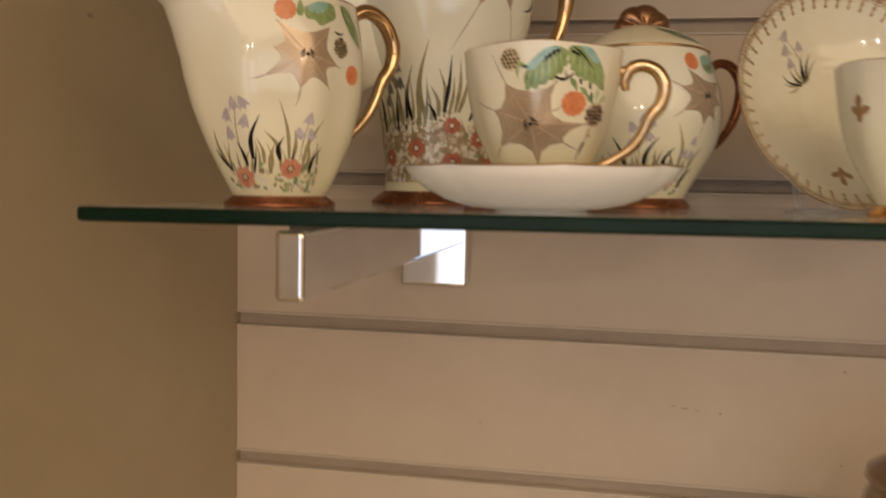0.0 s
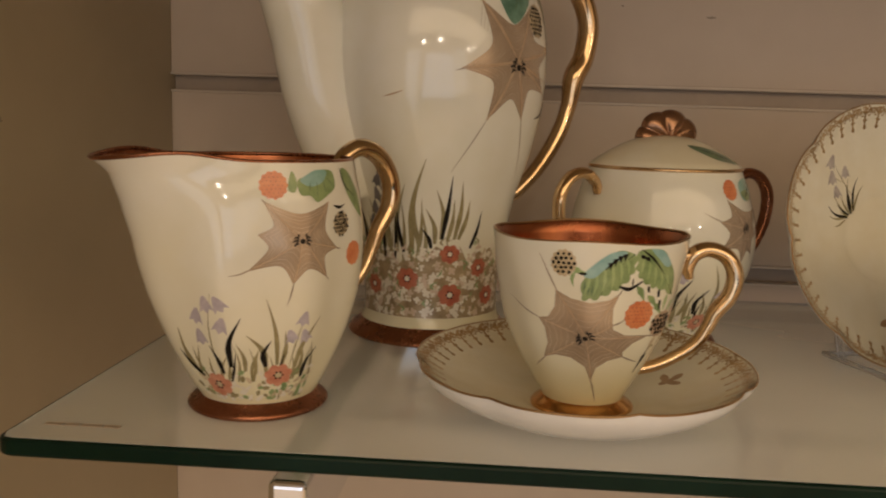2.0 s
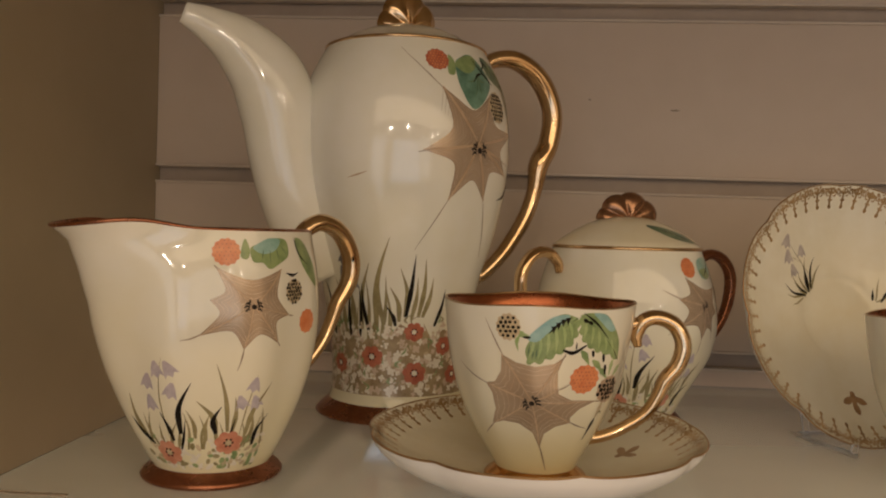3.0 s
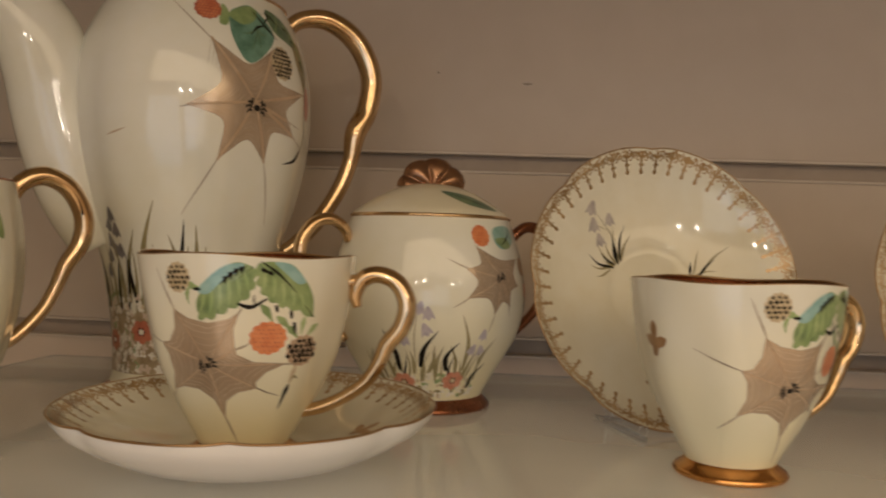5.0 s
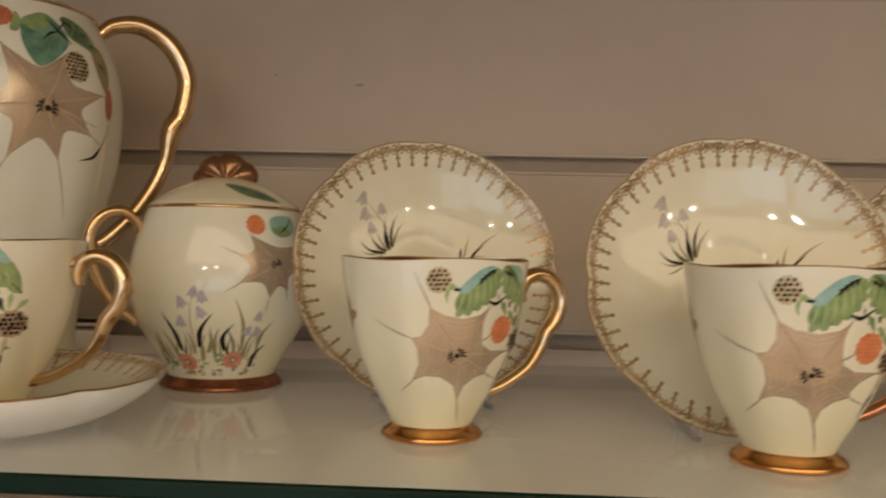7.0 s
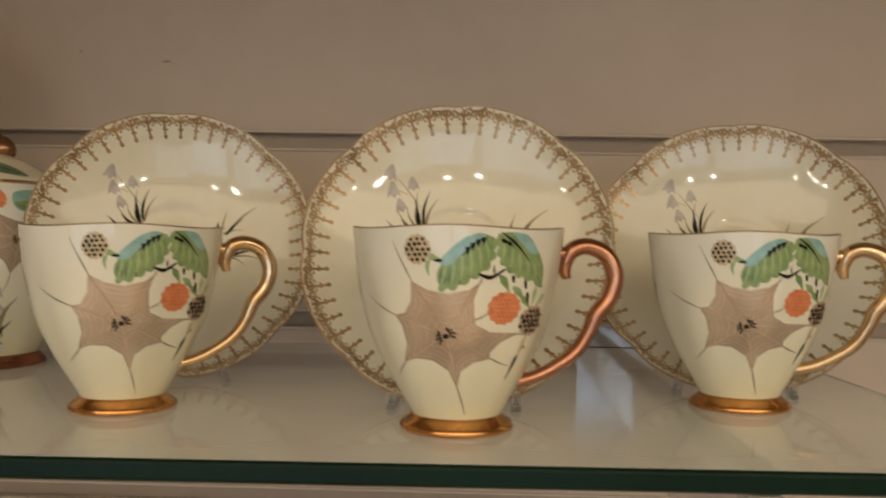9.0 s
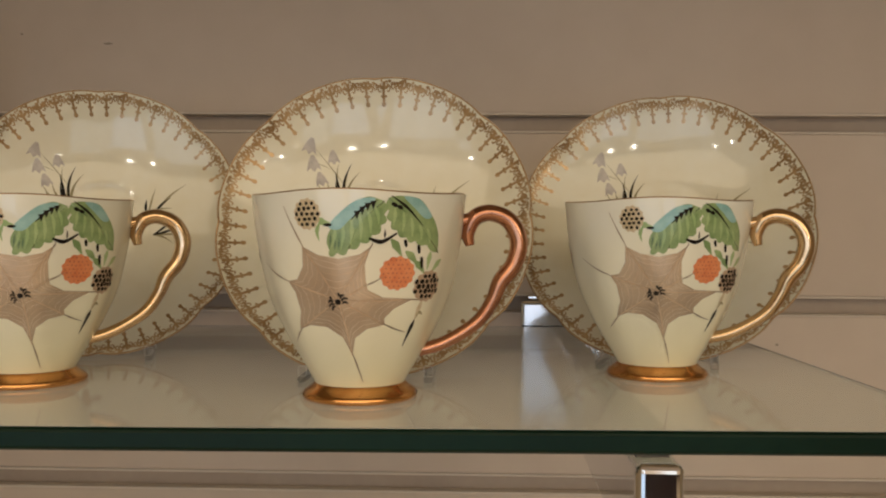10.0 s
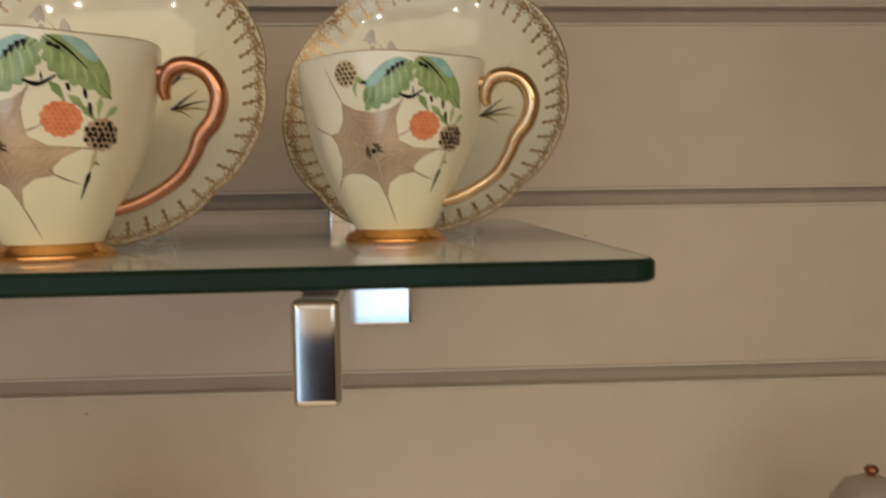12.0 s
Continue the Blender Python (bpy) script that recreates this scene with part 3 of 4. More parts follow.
    for a, h in ((-88.6, 53.6), (-86.0, 54.8), (-83.4, 55.8), (-80.8, 56.4)):
        c.fill("painted_black_stem", P_BLACK, (a, h), [(a - 1.6, h + 1.0), (a - 0.2, h - 1.2), (a + 1.5, h + 1.2)], 0.22, smooth=False)
    c.stroke("painted_black_stem", P_BLACK, [(-72, 59.2), (-63.2, 56.0), (-53.4, 51.0)], 0.85, 0.22)
    for a, h in ((-70.4, 56.8), (-67.4, 56.2)):
        c.oval("painted_black_stem", P_BLACK, a, h, 1.0, 0.6, 0.22, -0.4, n=8)
    c.stroke("painted_black_stem", P_BLACK, [(-82.8, 47.5), (-76.1, 46.7), (-68.2, 49.1)], 1.25, 0.2, (0.5, 0.4))
    c.stroke("painted_black_stem", P_BLACK, [(-74.6, 47.6), (-74.8, 50.2)], 0.6, 0.2)
    c.oval("painted_black_stem", P_BLACK, -103.4, 51.0, 1.3, 0.45, 0.22, n=8)
    for a, h, b, g, w in ((-71.2, 47.4, -64.5, 42.8, 2.4), (-62.5, 44.2, -54.6, 40.4, 2.2), (-56.6, 41.4, -49.6, 38.0, 2.2), (-47, 44.0, -48.0, 39.0, 1.8), (-37, 41.8, -44.6, 38.2, 2.0)):
        c.stroke("painted_calyx", P_GREEN if w > 2.1 else P_LEAF_LIGHT, [(a, h), ((a + b) / 2, (h + g) / 2 + 0.4), (b, g)], w, 0.13)
    for a, h, b, g in ((-63.4, 47.4, -62.4, 45.4), (-55.4, 46.0, -54.4, 43.6), (-52.8, 42.6, -51.8, 39.4)):
        c.stroke("painted_black_stem", P_BLACK, [(a, h), (b, g)], 1.05, 0.22, (0.7, 0.6))
    c.stroke("painted_stalk", P_STRAW, [(-47.6, 30.4), (-48.6, 27.6), (-49.6, 24.0)], 1.5, 0.13)
    c.stroke("painted_stalk", P_OLIVE, [(-44.4, 26.2), (-47.4, 26.8), (-49.0, 25.0)], 0.9, 0.13)
    c.stroke("painted_black_stem", P_BLACK, [(-49.4, 24.6), (-50.6, 21.6), (-52.4, 17.0)], 1.3, 0.16, wide=0.3)
    for a, h, t in ((-184, 45.0, 1.5), (-188.0, 41.8, 2.7), (-179.6, 41.6, 0.4), (-184, 40.0, 1.4)):
        c.oval("painted_brown_leaf", P_BROWN, a, h, 2.9, 1.6, 0.12, t, scallop=5, n=20)
    c.finish(ob)


def saucer_paint(ob, posy):
    c = Canvas(lambda a, r, off: saucer_point(a, r, off), lambda r: math.radians(max(r, 1)))
    for i in range(50):
        a = i * 7.2 + 2
        c.stroke("gilt_lace", P_LACE, [(a, 56.2), (a + 0.2, 53.0), (a, 48.4)], 1.0, 0.1, (1.3, 0.9), 4)
        c.oval("gilt_lace", P_LACE, a, 48.7, 0.85, 0.95, 0.11, n=9)
        for e in (-1, 1):
            c.oval("gilt_lace", P_LACE, a + 0.75 * e, 51.4, 0.55, 0.42, 0.115, 0.5 * e, n=7)
            c.oval("gilt_lace", P_LACE, a + 1.1 * e, 54.4, 0.9, 0.55, 0.115, 0.7 * e, n=8)
            c.stroke("gilt_lace", P_LACE, [(a + 1.0 * e, 55.6), (a + 2.4 * e, 54.4), (a + 2.0 * e, 53.0), (a + 1.1 * e, 53.3)], 0.55, 0.12, (0.8, 0.7), 3)
            c.stroke("gilt_lace", P_LACE, [(a + 3.5 * e, 53.6), (a + 2.9 * e, 54.8), (a + 3.4 * e, 56.0)], 0.55, 0.125, (0.6, 0.8), 3)
        for d in range(9):
            c.oval("gilt_lace", P_LACE, a + d - 3, random.uniform(54.6, 56.6), random.uniform(0.4, 0.8), random.uniform(0.3, 0.6), 0.1, random.uniform(0, 3), n=6)
    for a, r, t in ((264, 40.2, 1.4), (259.5, 37.2, 2.6), (268.5, 37.0, 0.5), (264, 35.6, 1.5)) if posy else ((282, 38.4, 1.4), (277.5, 35.6, 2.6), (286.5, 35.4, 0.5), (282, 34.0, 1.5)):
        c.oval("painted_brown_leaf", P_BROWN, a, r, 2.9, 1.5, 0.12, t, scallop=5, n=20)
    if not posy:
        c.finish(ob)
        return
    for a, r, s, w in ((129.5, 41.8, 3.4, 0.9), (134.5, 36.2, 3.4, 0.6), (122.0, 33.8, 3.0, 0.4), (138, 30.0, 3.1, 0.5)):
        c.bell(a, r, s, P_GREY, w)
    c.stroke("painted_stubble", P_OLIVE, [(126, 22), (127, 32), (128, 40)], 0.4, 0.12)
    c.stroke("painted_stubble", P_OLIVE, [(128, 31), (131, 34), (134, 37)], 0.3, 0.12)
    for a, r, f, g, b, w, k in ((150, 19, 153, 31, 1.4, 1.3, 1), (140, 19, 126, 29, -0.6, 1.3, 1), (146, 19, 146, 27, 0.6, 1.1, 1), (144, 19, 136, 28, 0.4, 1.1, 0), (152, 20, 160, 29, 1.2, 1.0, 0), (148, 19, 141, 31, 0.5, 0.9, 0), (138, 19, 118, 26, -0.5, 1.0, 0), (155, 20, 168, 25, 1.0, 0.9, 0), (142, 18, 130, 26, 0.4, 1.2, 1), (136, 18, 112, 29, 0.4, 1.2, 1), (134, 18, 108, 25, 0.4, 1.1, 0), (139, 18, 121, 31, 0.3, 1.1, 0), (147, 19, 150, 24, 0.4, 1.1, 0)):
        c.grass((a, r), (f, g), b, w, bool(k))
    for a, r, f, g, b, w, k in ((20, 23, 29, 39, 1.2, 1.2, 0), (18, 22, 26, 31, 0.8, 1.2, 1), (24, 19, 36, 22, 0.4, 1.1, 1), (22, 20, 40, 28, 0.8, 0.9, 0), (20, 20, 17, 30, 0.6, 0.9, 0)):
        c.grass((a, r), (f, g), b, w, bool(k))
    for f, g, b, w, k in ((-1, 35, 0.8, 1.1, 1), (-8, 37, 0.8, 1.0, 0), (8, 31, 0.8, 1.0, 1), (-14, 30, 0.6, 0.9, 0)):
        c.grass((-8, 21), (f, g), b, w, bool(k))
    c.finish(ob)


def low_grass(c, a0, a1, low, high, seed, thick=1.0):
    """Thin blades between the larger ones."""
    rnd = random.Random(seed)
    for i in range(16):
        a = a0 + (a1 - a0) * (i + rnd.random()) / 16
        h = rnd.uniform(low + 7, high)
        c.grass((a, low), (a + rnd.uniform(-7, 7), h), rnd.uniform(-1, 1), rnd.uniform(0.8, 1.3) * thick, i % 6 == 5)


def meadow(c, a0, a1, low, high, seed, thick):
    """Small white blossoms and leaves crowded round the foot of the picture."""
    rnd = random.Random(seed)
    for i in range(thick):
        a, h = rnd.uniform(a0, a1), low + (high - low) * rnd.random() ** 1.5
        mat, name = rnd.choice(((P_WHITE, "painted_blossom"), (P_WHITE, "painted_blossom"), (P_STRAW, "painted_straw_petal"), (P_GREEN, "painted_small_leaf"), (P_OLIVE, "painted_grass")))
        c.oval(name, mat, a, h, rnd.uniform(0.8, 1.7), rnd.uniform(0.5, 0.9), 0.12 + 0.05 * rnd.random(), rnd.uniform(0, 3.1), n=8)


def creamer_paint(ob):
    c = vessel_canvas(CREAMER)
    edge = [(-113.8, 73.5), (-116.4, 63.2), (-121.5, 52), (-98.8, 47.5), (-78.9, 48.6), (-71.4, 57.7), (-77.4, 72.8)]
    c.web((-94.5, 61.3), edge, [((-121.5, 52), (-130, 50.6)), ((-98.8, 47.5), (-101.4, 40.6)), ((-113.8, 73.5), (-114.5, 74)), ((-77.4, 72.8), (-77, 73)), ((-78.9, 48.6), (-77.5, 47.8)), ((-71.4, 57.7), (-68, 57.4))], bend=1.25)
    c.spider(-94.5, 61.0, 1.9)
    c.dotted_berry("painted_orange_berry", -108.4, 78.2, 4.3, 4.2, P_ORANGE, P_RED, size=0.2)
    c.dotted_berry("painted_blackberry", -67.9, 65.3, 4.0, 3.9, P_STRAW, P_BLACK, size=0.58)
    c.oval("painted_orange_berry", P_ORANGE, -56.6, 55.0, 3.6, 4.0, 0.16, scallop=11, n=77)
    c.fill("painted_leaf", P_GREEN, (-83, 77.6), [(-95.4, 79.5), (-94.3, 75.2), (-89, 74.8), (-84.9, 72.8), (-78, 74.6), (-71.5, 77.2), (-72.5, 82.0), (-82.0, 82.6), (-89, 81.0)], 0.12)
    c.fill("painted_teal_leaf", P_TEAL, (-85, 80.2), [(-94, 79.4), (-88, 77.6), (-80, 79.0), (-77, 82.2), (-84, 82.6), (-90, 81.2)], 0.15)
    c.fill("painted_leaf", P_GREEN, (-98.6, 79), [(-101, 77), (-97.4, 76.0), (-95.8, 79), (-98.6, 82.4)], 0.12)
    for a, h, b, g in ((-88, 79, -89.5, 75.4), (-84, 79, -84.5, 74.2), (-80, 79.4, -78.5, 75.4), (-76, 80, -73.5, 77.6)):
        c.stroke("painted_leaf_vein", P_DARK_GREEN, [(a, h), (b, g)], 0.4, 0.19)
    c.fill("painted_leaf", P_GREEN, (-55, 74.6), [(-64.5, 82.4), (-60, 73.8), (-47, 66.4), (-48, 75.0), (-56, 81.4)], 0.12)
    c.stroke("painted_black_stem", P_BLACK, [(-65.5, 83), (-62.5, 77.5), (-55, 74)], 0.7, 0.2)
    c.stroke("painted_black_stem", P_BLACK, [(-74, 71.4), (-69, 70.6), (-64.5, 71.4)], 1.1, 0.2)
    for a, h in ((-143.5, 41.0), (-150.8, 36.8), (-136.2, 41.4), (-136.6, 34.2), (-151.0, 29.6)):
        c.bell(a, h, 3.1, P_LILAC, random.uniform(-0.4, 0.5))
    for a, h in ((-91.2, 35.6), (-97.2, 29.8), (-88.6, 29.6)):
        c.bell(a, h, 2.8, P_LILAC, random.uniform(-0.3, 0.4))
    c.stroke("painted_grass", P_OLIVE, [(-143, 18), (-144, 32), (-140, 45)], 0.45, 0.12)
    c.stroke("painted_grass", P_OLIVE, [(-96, 18), (-94, 28), (-90, 39)], 0.45, 0.12)
    for foot, tip, bend, w, k in (((-159, 14.8), (-171, 24), -1.0, 1.5, 1), ((-162, 15), (-166, 32), -1.2, 1.5, 0), ((-134, 19.6), (-125.4, 37), -1.6, 1.7, 1), ((-111.5, 20), (-123.1, 31), 1.6, 1.8, 0),
                                  ((-111.5, 19.4), (-108.6, 28.8), -1.6, 1.7, 1), ((-104, 20), (-112, 43), 0.8, 1.3, 0), ((-101, 20), (-101, 32), 0.6, 1.4, 0), ((-92, 18.6), (-79.6, 36), -1.6, 1.5, 0), ((-84.5, 14.4), (-76.8, 25), -1.4, 1.4, 1),
                                  ((-140, 17), (-146, 27), 0.4, 1.4, 1), ((-125, 18), (-129, 28), 0.8, 1.2, 0), ((-118, 17), (-116, 26), -0.6, 1.2, 0), ((-88, 16), (-90, 27), 0.5, 1.2, 0)):
        c.grass(foot, tip, bend, w * 1.2, bool(k))
    low_grass(c, -164, -76, 14, 28, 17)
    meadow(c, -168, -74, 7.4, 18, 5, 120)
    c.flower("painted_orange_flower", -147, 12.4, 4.4, P_FLOWER)
    c.flower("painted_orange_flower", -102.4, 16.0, 4.2, P_FLOWER)
    c.finish(ob)


def pot_paint(ob):
    c = vessel_canvas(POT)
    edge = [(-91.2, 142.5), (-59.5, 141.4), (-37.6, 126.7), (-45.0, 107.7), (-62.2, 96.3), (-87.0, 95.9), (-101, 115.8)]
    c.web((-69.8, 119.7), edge, [((-91.2, 142.5), (-113.6, 159.0)), ((-87, 95.9), (-103.1, 74.6)), ((-62.2, 96.3), (-53.8, 71.9)), ((-45, 107.7), (-32.0, 102.5)), ((-101, 115.8), (-104, 115)), ((-37.6, 126.7), (-34, 127)), ((-59.5, 141.4), (-58, 143)), ((-51, 114), (-40, 112))], threads=(0.2, 0.32, 0.43, 0.54, 0.64, 0.73, 0.82, 0.9), bend=1.45, ray=1.3)
    c.spider(-69.0, 117.2, 3.1, -0.08)
    for i in range(9):
        f = i / 9
        c.stroke("painted_thread", P_TAIL, [(-91 + 16 * f, 142 - 17 * f), (-92.5 + 15 * f, 132 - 8 * f)], 0.16, 0.15, (0.7, 0.5), 4)
    c.stroke("painted_thread", P_THREAD, [(-139, 104.0), (-133, 105.4), (-128.5, 106.6)], 0.7, 0.14, (0.1, 0.3))
    c.dotted_berry("painted_red_berry", -92.4, 154.4, 5.2, 4.6, P_RED, P_ORANGE, size=0.4)
    c.dotted_berry("painted_blackberry", -53.4, 137.0, 6.0, 6.8, P_STRAW, P_BLACK, size=0.8, gap=1.9)
    c.oval("painted_red_berry", P_RED, -30.6, 123.6, 3.6, 7.0, 0.16, scallop=11, n=77)
    c.fill("painted_teal_leaf", P_DEEP_TEAL, (-68, 147.0), [(-81.7, 152.8), (-80.5, 142.8), (-72.1, 134.3), (-58.1, 144.4), (-57.6, 151.1), (-67.0, 158.4), (-77.0, 156.4)], 0.13)
    c.fill("painted_leaf", P_GREEN, (-73, 153.8), [(-81.6, 152.6), (-75, 149.6), (-68, 152.0), (-64.4, 156.8), (-69, 158.2), (-77.0, 156.2)], 0.16)
    c.fill("painted_leaf", P_GREEN, (-84, 153), [(-87, 149), (-83, 148.4), (-81.6, 154), (-85, 157)], 0.13)
    c.fill("painted_dark_leaf", P_DARK_GREEN, (-49, 151), [(-58, 158.4), (-56, 150), (-45, 146), (-36.6, 144), (-40, 153.4), (-49, 158.0)], 0.13)
    c.fill("painted_olive_leaf", P_OLIVE, (-36, 138), [(-42, 148), (-41, 138), (-34, 128), (-29, 136), (-33, 147)], 0.13)
    c.stroke("painted_black_stem", P_BLACK, [(-55.0, 146.4), (-62, 151.4), (-68.0, 157)], 1.3, 0.22)
    c.stroke("painted_black_stem", P_BLACK, [(-62, 151), (-67, 149.4), (-70.8, 146.0)], 1.2, 0.22)
    c.stroke("painted_black_stem", P_BLACK, [(-62, 152), (-58, 155), (-57, 158)], 0.9, 0.22)
    for a, h, b, g, w in ((-46, 156, -41, 147, 1.6), (-42, 152, -36, 143, 1.4), (-38, 146, -33, 134, 1.5), (-50, 157, -55, 150, 1.2)):
        c.stroke("painted_leaf_vein", P_GREEN, [(a, h), ((a + b) / 2 + 1, (h + g) / 2), (b, g)], w, 0.17, (0.5, 0.2), 5)
    for a, h, b, g in ((-47, 153, -41, 149), (-43, 148, -38, 146), (-60, 157, -50, 152), (-38, 141, -34, 136)):
        c.stroke("painted_black_stem", P_BLACK, [(a, h), ((a + b) / 2, (h + g) / 2 + 1), (b, g)], 1.0, 0.22)
    for a, h in ((-76, 146), (-71, 140), (-66, 141), (-62, 147)):
        c.stroke("painted_leaf_vein", P_DARK_GREEN, [(-67, 149), ((a - 67) / 2 - 0.0, (h + 149) / 2 - 1), (a, h)], 0.7, 0.17, (0.6, 0.2), 5)
    c.stroke("painted_stalk", P_OLIVE, [(-30, 115), (-34.0, 107), (-40, 100.6)], 1.1, 0.14)
    c.stroke("painted_black_stem", P_BLACK, [(-37, 103.6), (-42, 99.0), (-50.5, 96.9)], 1.9, 0.2, (0.5, 0.1), wide=0.35)
    # foot of the picture: a bank of blossoms
    bank = [(-212, 44), (-200, 39), (-190, 45), (-176, 40), (-160, 44), (-140, 40), (-120, 42), (-100, 46), (-84, 41), (-70, 45), (-52, 38), (-40, 42)]
    for (a, h), (b, g) in zip(bank, bank[1:]):
        m = (a + b) / 2
        c.fill("painted_bank", P_BANK, (m, 26), [(a, 11.4), (b, 11.4), (b, g - 6), (m, max(h, g) - 3), (a, h - 6)], 0.10, smooth=False)
    rnd = random.Random(3)
    for i in range(330):
        a, h = rnd.uniform(-212, -40), 12.4 + 30 * rnd.random() ** 1.15
        big, w0 = rnd.uniform(0.75, 1.35), rnd.uniform(0, 3.1)
        for p in range(4):
            w = w0 + p * 1.57
            c.oval("painted_blossom", P_WHITE if i % 3 else P_PALE_THREAD, a + 0.75 * big * math.cos(w) / c.scale(h), h + 0.75 * big * math.sin(w), rnd.uniform(0.7, 1.0) * big, rnd.uniform(0.5, 0.75) * big, 0.13 + 0.05 * rnd.random(), w, n=7)
    for i in range(90):
        a, h = rnd.uniform(-212, -40), 12 + 32 * rnd.random()
        c.stroke("painted_small_leaf", P_OLIVE if i % 2 else P_GREEN, [(a, h), (a + rnd.uniform(-3, 3), h + 1.6), (a + rnd.uniform(-5, 5), h + rnd.uniform(2.4, 4.0))], rnd.uniform(0.7, 1.3), 0.2)
    for i in range(70):
        a, h = rnd.uniform(-212, -40), 12 + 32 * rnd.random()
        c.oval("painted_straw_petal", P_STRAW, a, h, rnd.uniform(0.7, 1.5), rnd.uniform(0.4, 0.8), 0.2, rnd.uniform(0, 3.1), n=7)
    for a, h, r in ((-99.3, 39.6, 4.2), (-132, 28.4, 4.8), (-97.6, 21.6, 5.0), (-166, 24, 4.4), (-73, 33, 4.2), (-60, 20, 4.4), (-190, 31, 4.2)):
        c.flower("painted_red_flower", a, h, r, P_RED, off=0.22, eye=P_WHITE)
    for foot, tip, bend, w, k in (((-127.8, 40), (-117.2, 80), -2.2, 3.0, 0), ((-139.5, 40), (-130.4, 69), -1.6, 2.8, 0), ((-106, 46), (-101.5, 73), 0.6, 2.2, 1), ((-97, 46), (-95.2, 71), 1.2, 2.2, 0), ((-106.6, 46), (-110.5, 67), 1.8, 2.4, 0),
                                  ((-111, 44), (-117.5, 59), 1.6, 2.4, 0), ((-94, 46), (-88.8, 63), 1.0, 2.2, 0), ((-113.5, 42), (-121, 51), 1.0, 2.0, 1), ((-146, 38), (-151, 66), 1.4, 2.6, 0), ((-156, 38), (-161, 62), 1.2, 2.4, 0), ((-151, 37), (-147, 58), -1.0, 2.2, 1),
                                  ((-168, 38), (-174, 60), 1.2, 2.4, 0), ((-134, 40), (-137, 60), -0.8, 2.0, 1), ((-102, 45), (-99, 63), 0.8, 2.0, 0), ((-84, 42), (-78, 58), 1.0, 2.0, 1), ((-178, 38), (-186, 56), 1.2, 2.2, 0), ((-122, 41), (-125, 62), -0.8, 2.2, 0)):
        c.grass(foot, tip, bend, w, bool(k))
    low_grass(c, -196, -118, 36, 64, 23, 1.9)
    for a, h in ((-146, 74), (-150, 70), (-144, 68), (-152, 64), (-148, 61), (-156, 58), (-143, 60), (-160, 52)):
        c.bell(a, h, 3.4, P_DARK_BELL, random.uniform(-0.5, 0.5))
    c.finish(ob)


def sugar_paint(ob):
    c = vessel_canvas(SUGAR)
    edge = [(-89.1, 67.8), (-96.5, 59.0), (-96.1, 47.6), (-77.3, 41.0), (-64.0, 43.8), (-55, 52), (-53.4, 63.2)]
    c.web((-72.1, 55.6), edge, [((-95.2, 59), (-107.2, 62.8)), ((-77.3, 41), (-80.5, 33.7)), ((-96.1, 47.6), (-104, 44)), ((-65.6, 44.6), (-64, 40)), ((-89.1, 67.8), (-89.6, 68.4))], bend=1.1)
    c.spider(-72.1, 55.4, 1.8, 0.3)
    c.dotted_berry("painted_orange_berry", -84.4, 72.0, 4.2, 4.2, P_ORANGE, P_RED, size=0.22)
    c.fill("painted_teal_leaf", P_TEAL, (-62, 71), [(-73.2, 74.6), (-73.0, 69.0), (-64.9, 66.8), (-52.4, 70.0), (-51.8, 75.2), (-62, 76.4)], 0.12)
    c.fill("painted_leaf", P_GREEN, (-66, 69.4), [(-73, 70.6), (-65, 67.0), (-57, 68.4), (-62, 71.6)], 0.15)
    c.stroke("painted_black_stem", P_BLACK, [(-67, 68.6), (-60, 71.4), (-54, 75)], 0.8, 0.2)
    c.oval("painted_dark_berry", P_BROWN, -47, 60, 3.4, 3.8, 0.15, scallop=11, n=77)
    c.oval("painted_orange_berry", P_ORANGE, -42, 50, 3.0, 3.4, 0.15, scallop=11, n=77)
    for a, h in ((-122, 43.4), (-129.6, 39.2), (-117.2, 41.4), (-118.2, 35.0), (-131.1, 31.0)):
        c.bell(a, h, 3.1, P_LILAC, random.uniform(-0.4, 0.5))
    for a, h in ((-83.0, 33.0), (-88.6, 27.0), (-81.9, 26.6)):
        c.bell(a, h, 2.7, P_LILAC, random.uniform(-0.3, 0.4))
    c.stroke("painted_grass", P_OLIVE, [(-124, 17), (-125, 32), (-122, 46)], 0.45, 0.12)
    for foot, tip, bend, w, k in (((-136.4, 18.4), (-144, 35), 1.4, 1.9, 1), ((-152.6, 13.3), (-154.4, 26.5), -0.8, 1.5, 0), ((-121.6, 20), (-111, 35), -1.6, 1.9, 1), ((-103.4, 18.4), (-98.2, 30.2), -2.2, 1.9, 1), ((-80.2, 10.6), (-71.5, 21), -1.6, 1.8, 1),
                                  ((-90.8, 18.5), (-98, 41.2), 1.2, 1.5, 0), ((-78.8, 20), (-71.2, 31.4), -1.4, 1.5, 0), ((-160.4, 11), (-164.4, 17), 0.8, 1.3, 1), ((-117, 15.8), (-113, 29), 1.2, 1.5, 0), ((-110, 16), (-107, 29), -1.0, 1.4, 0), ((-142, 15), (-149, 28), 0.8, 1.4, 0), ((-126, 17), (-128, 27), 0.5, 1.3, 0), ((-96, 17), (-103, 29), 0.8, 1.4, 0), ((-88, 15), (-84, 27), -0.8, 1.2, 0)):
        c.grass(foot, tip, bend, w * 1.2, bool(k))
    low_grass(c, -164, -76, 14, 28, 17)
    meadow(c, -160, -72, 7.6, 17, 9, 120)
    c.flower("painted_orange_flower", -135, 13.0, 4.2, P_FLOWER)
    c.flower("painted_orange_flower", -96, 14.2, 4.0, P_FLOWER)
    c.finish(ob)


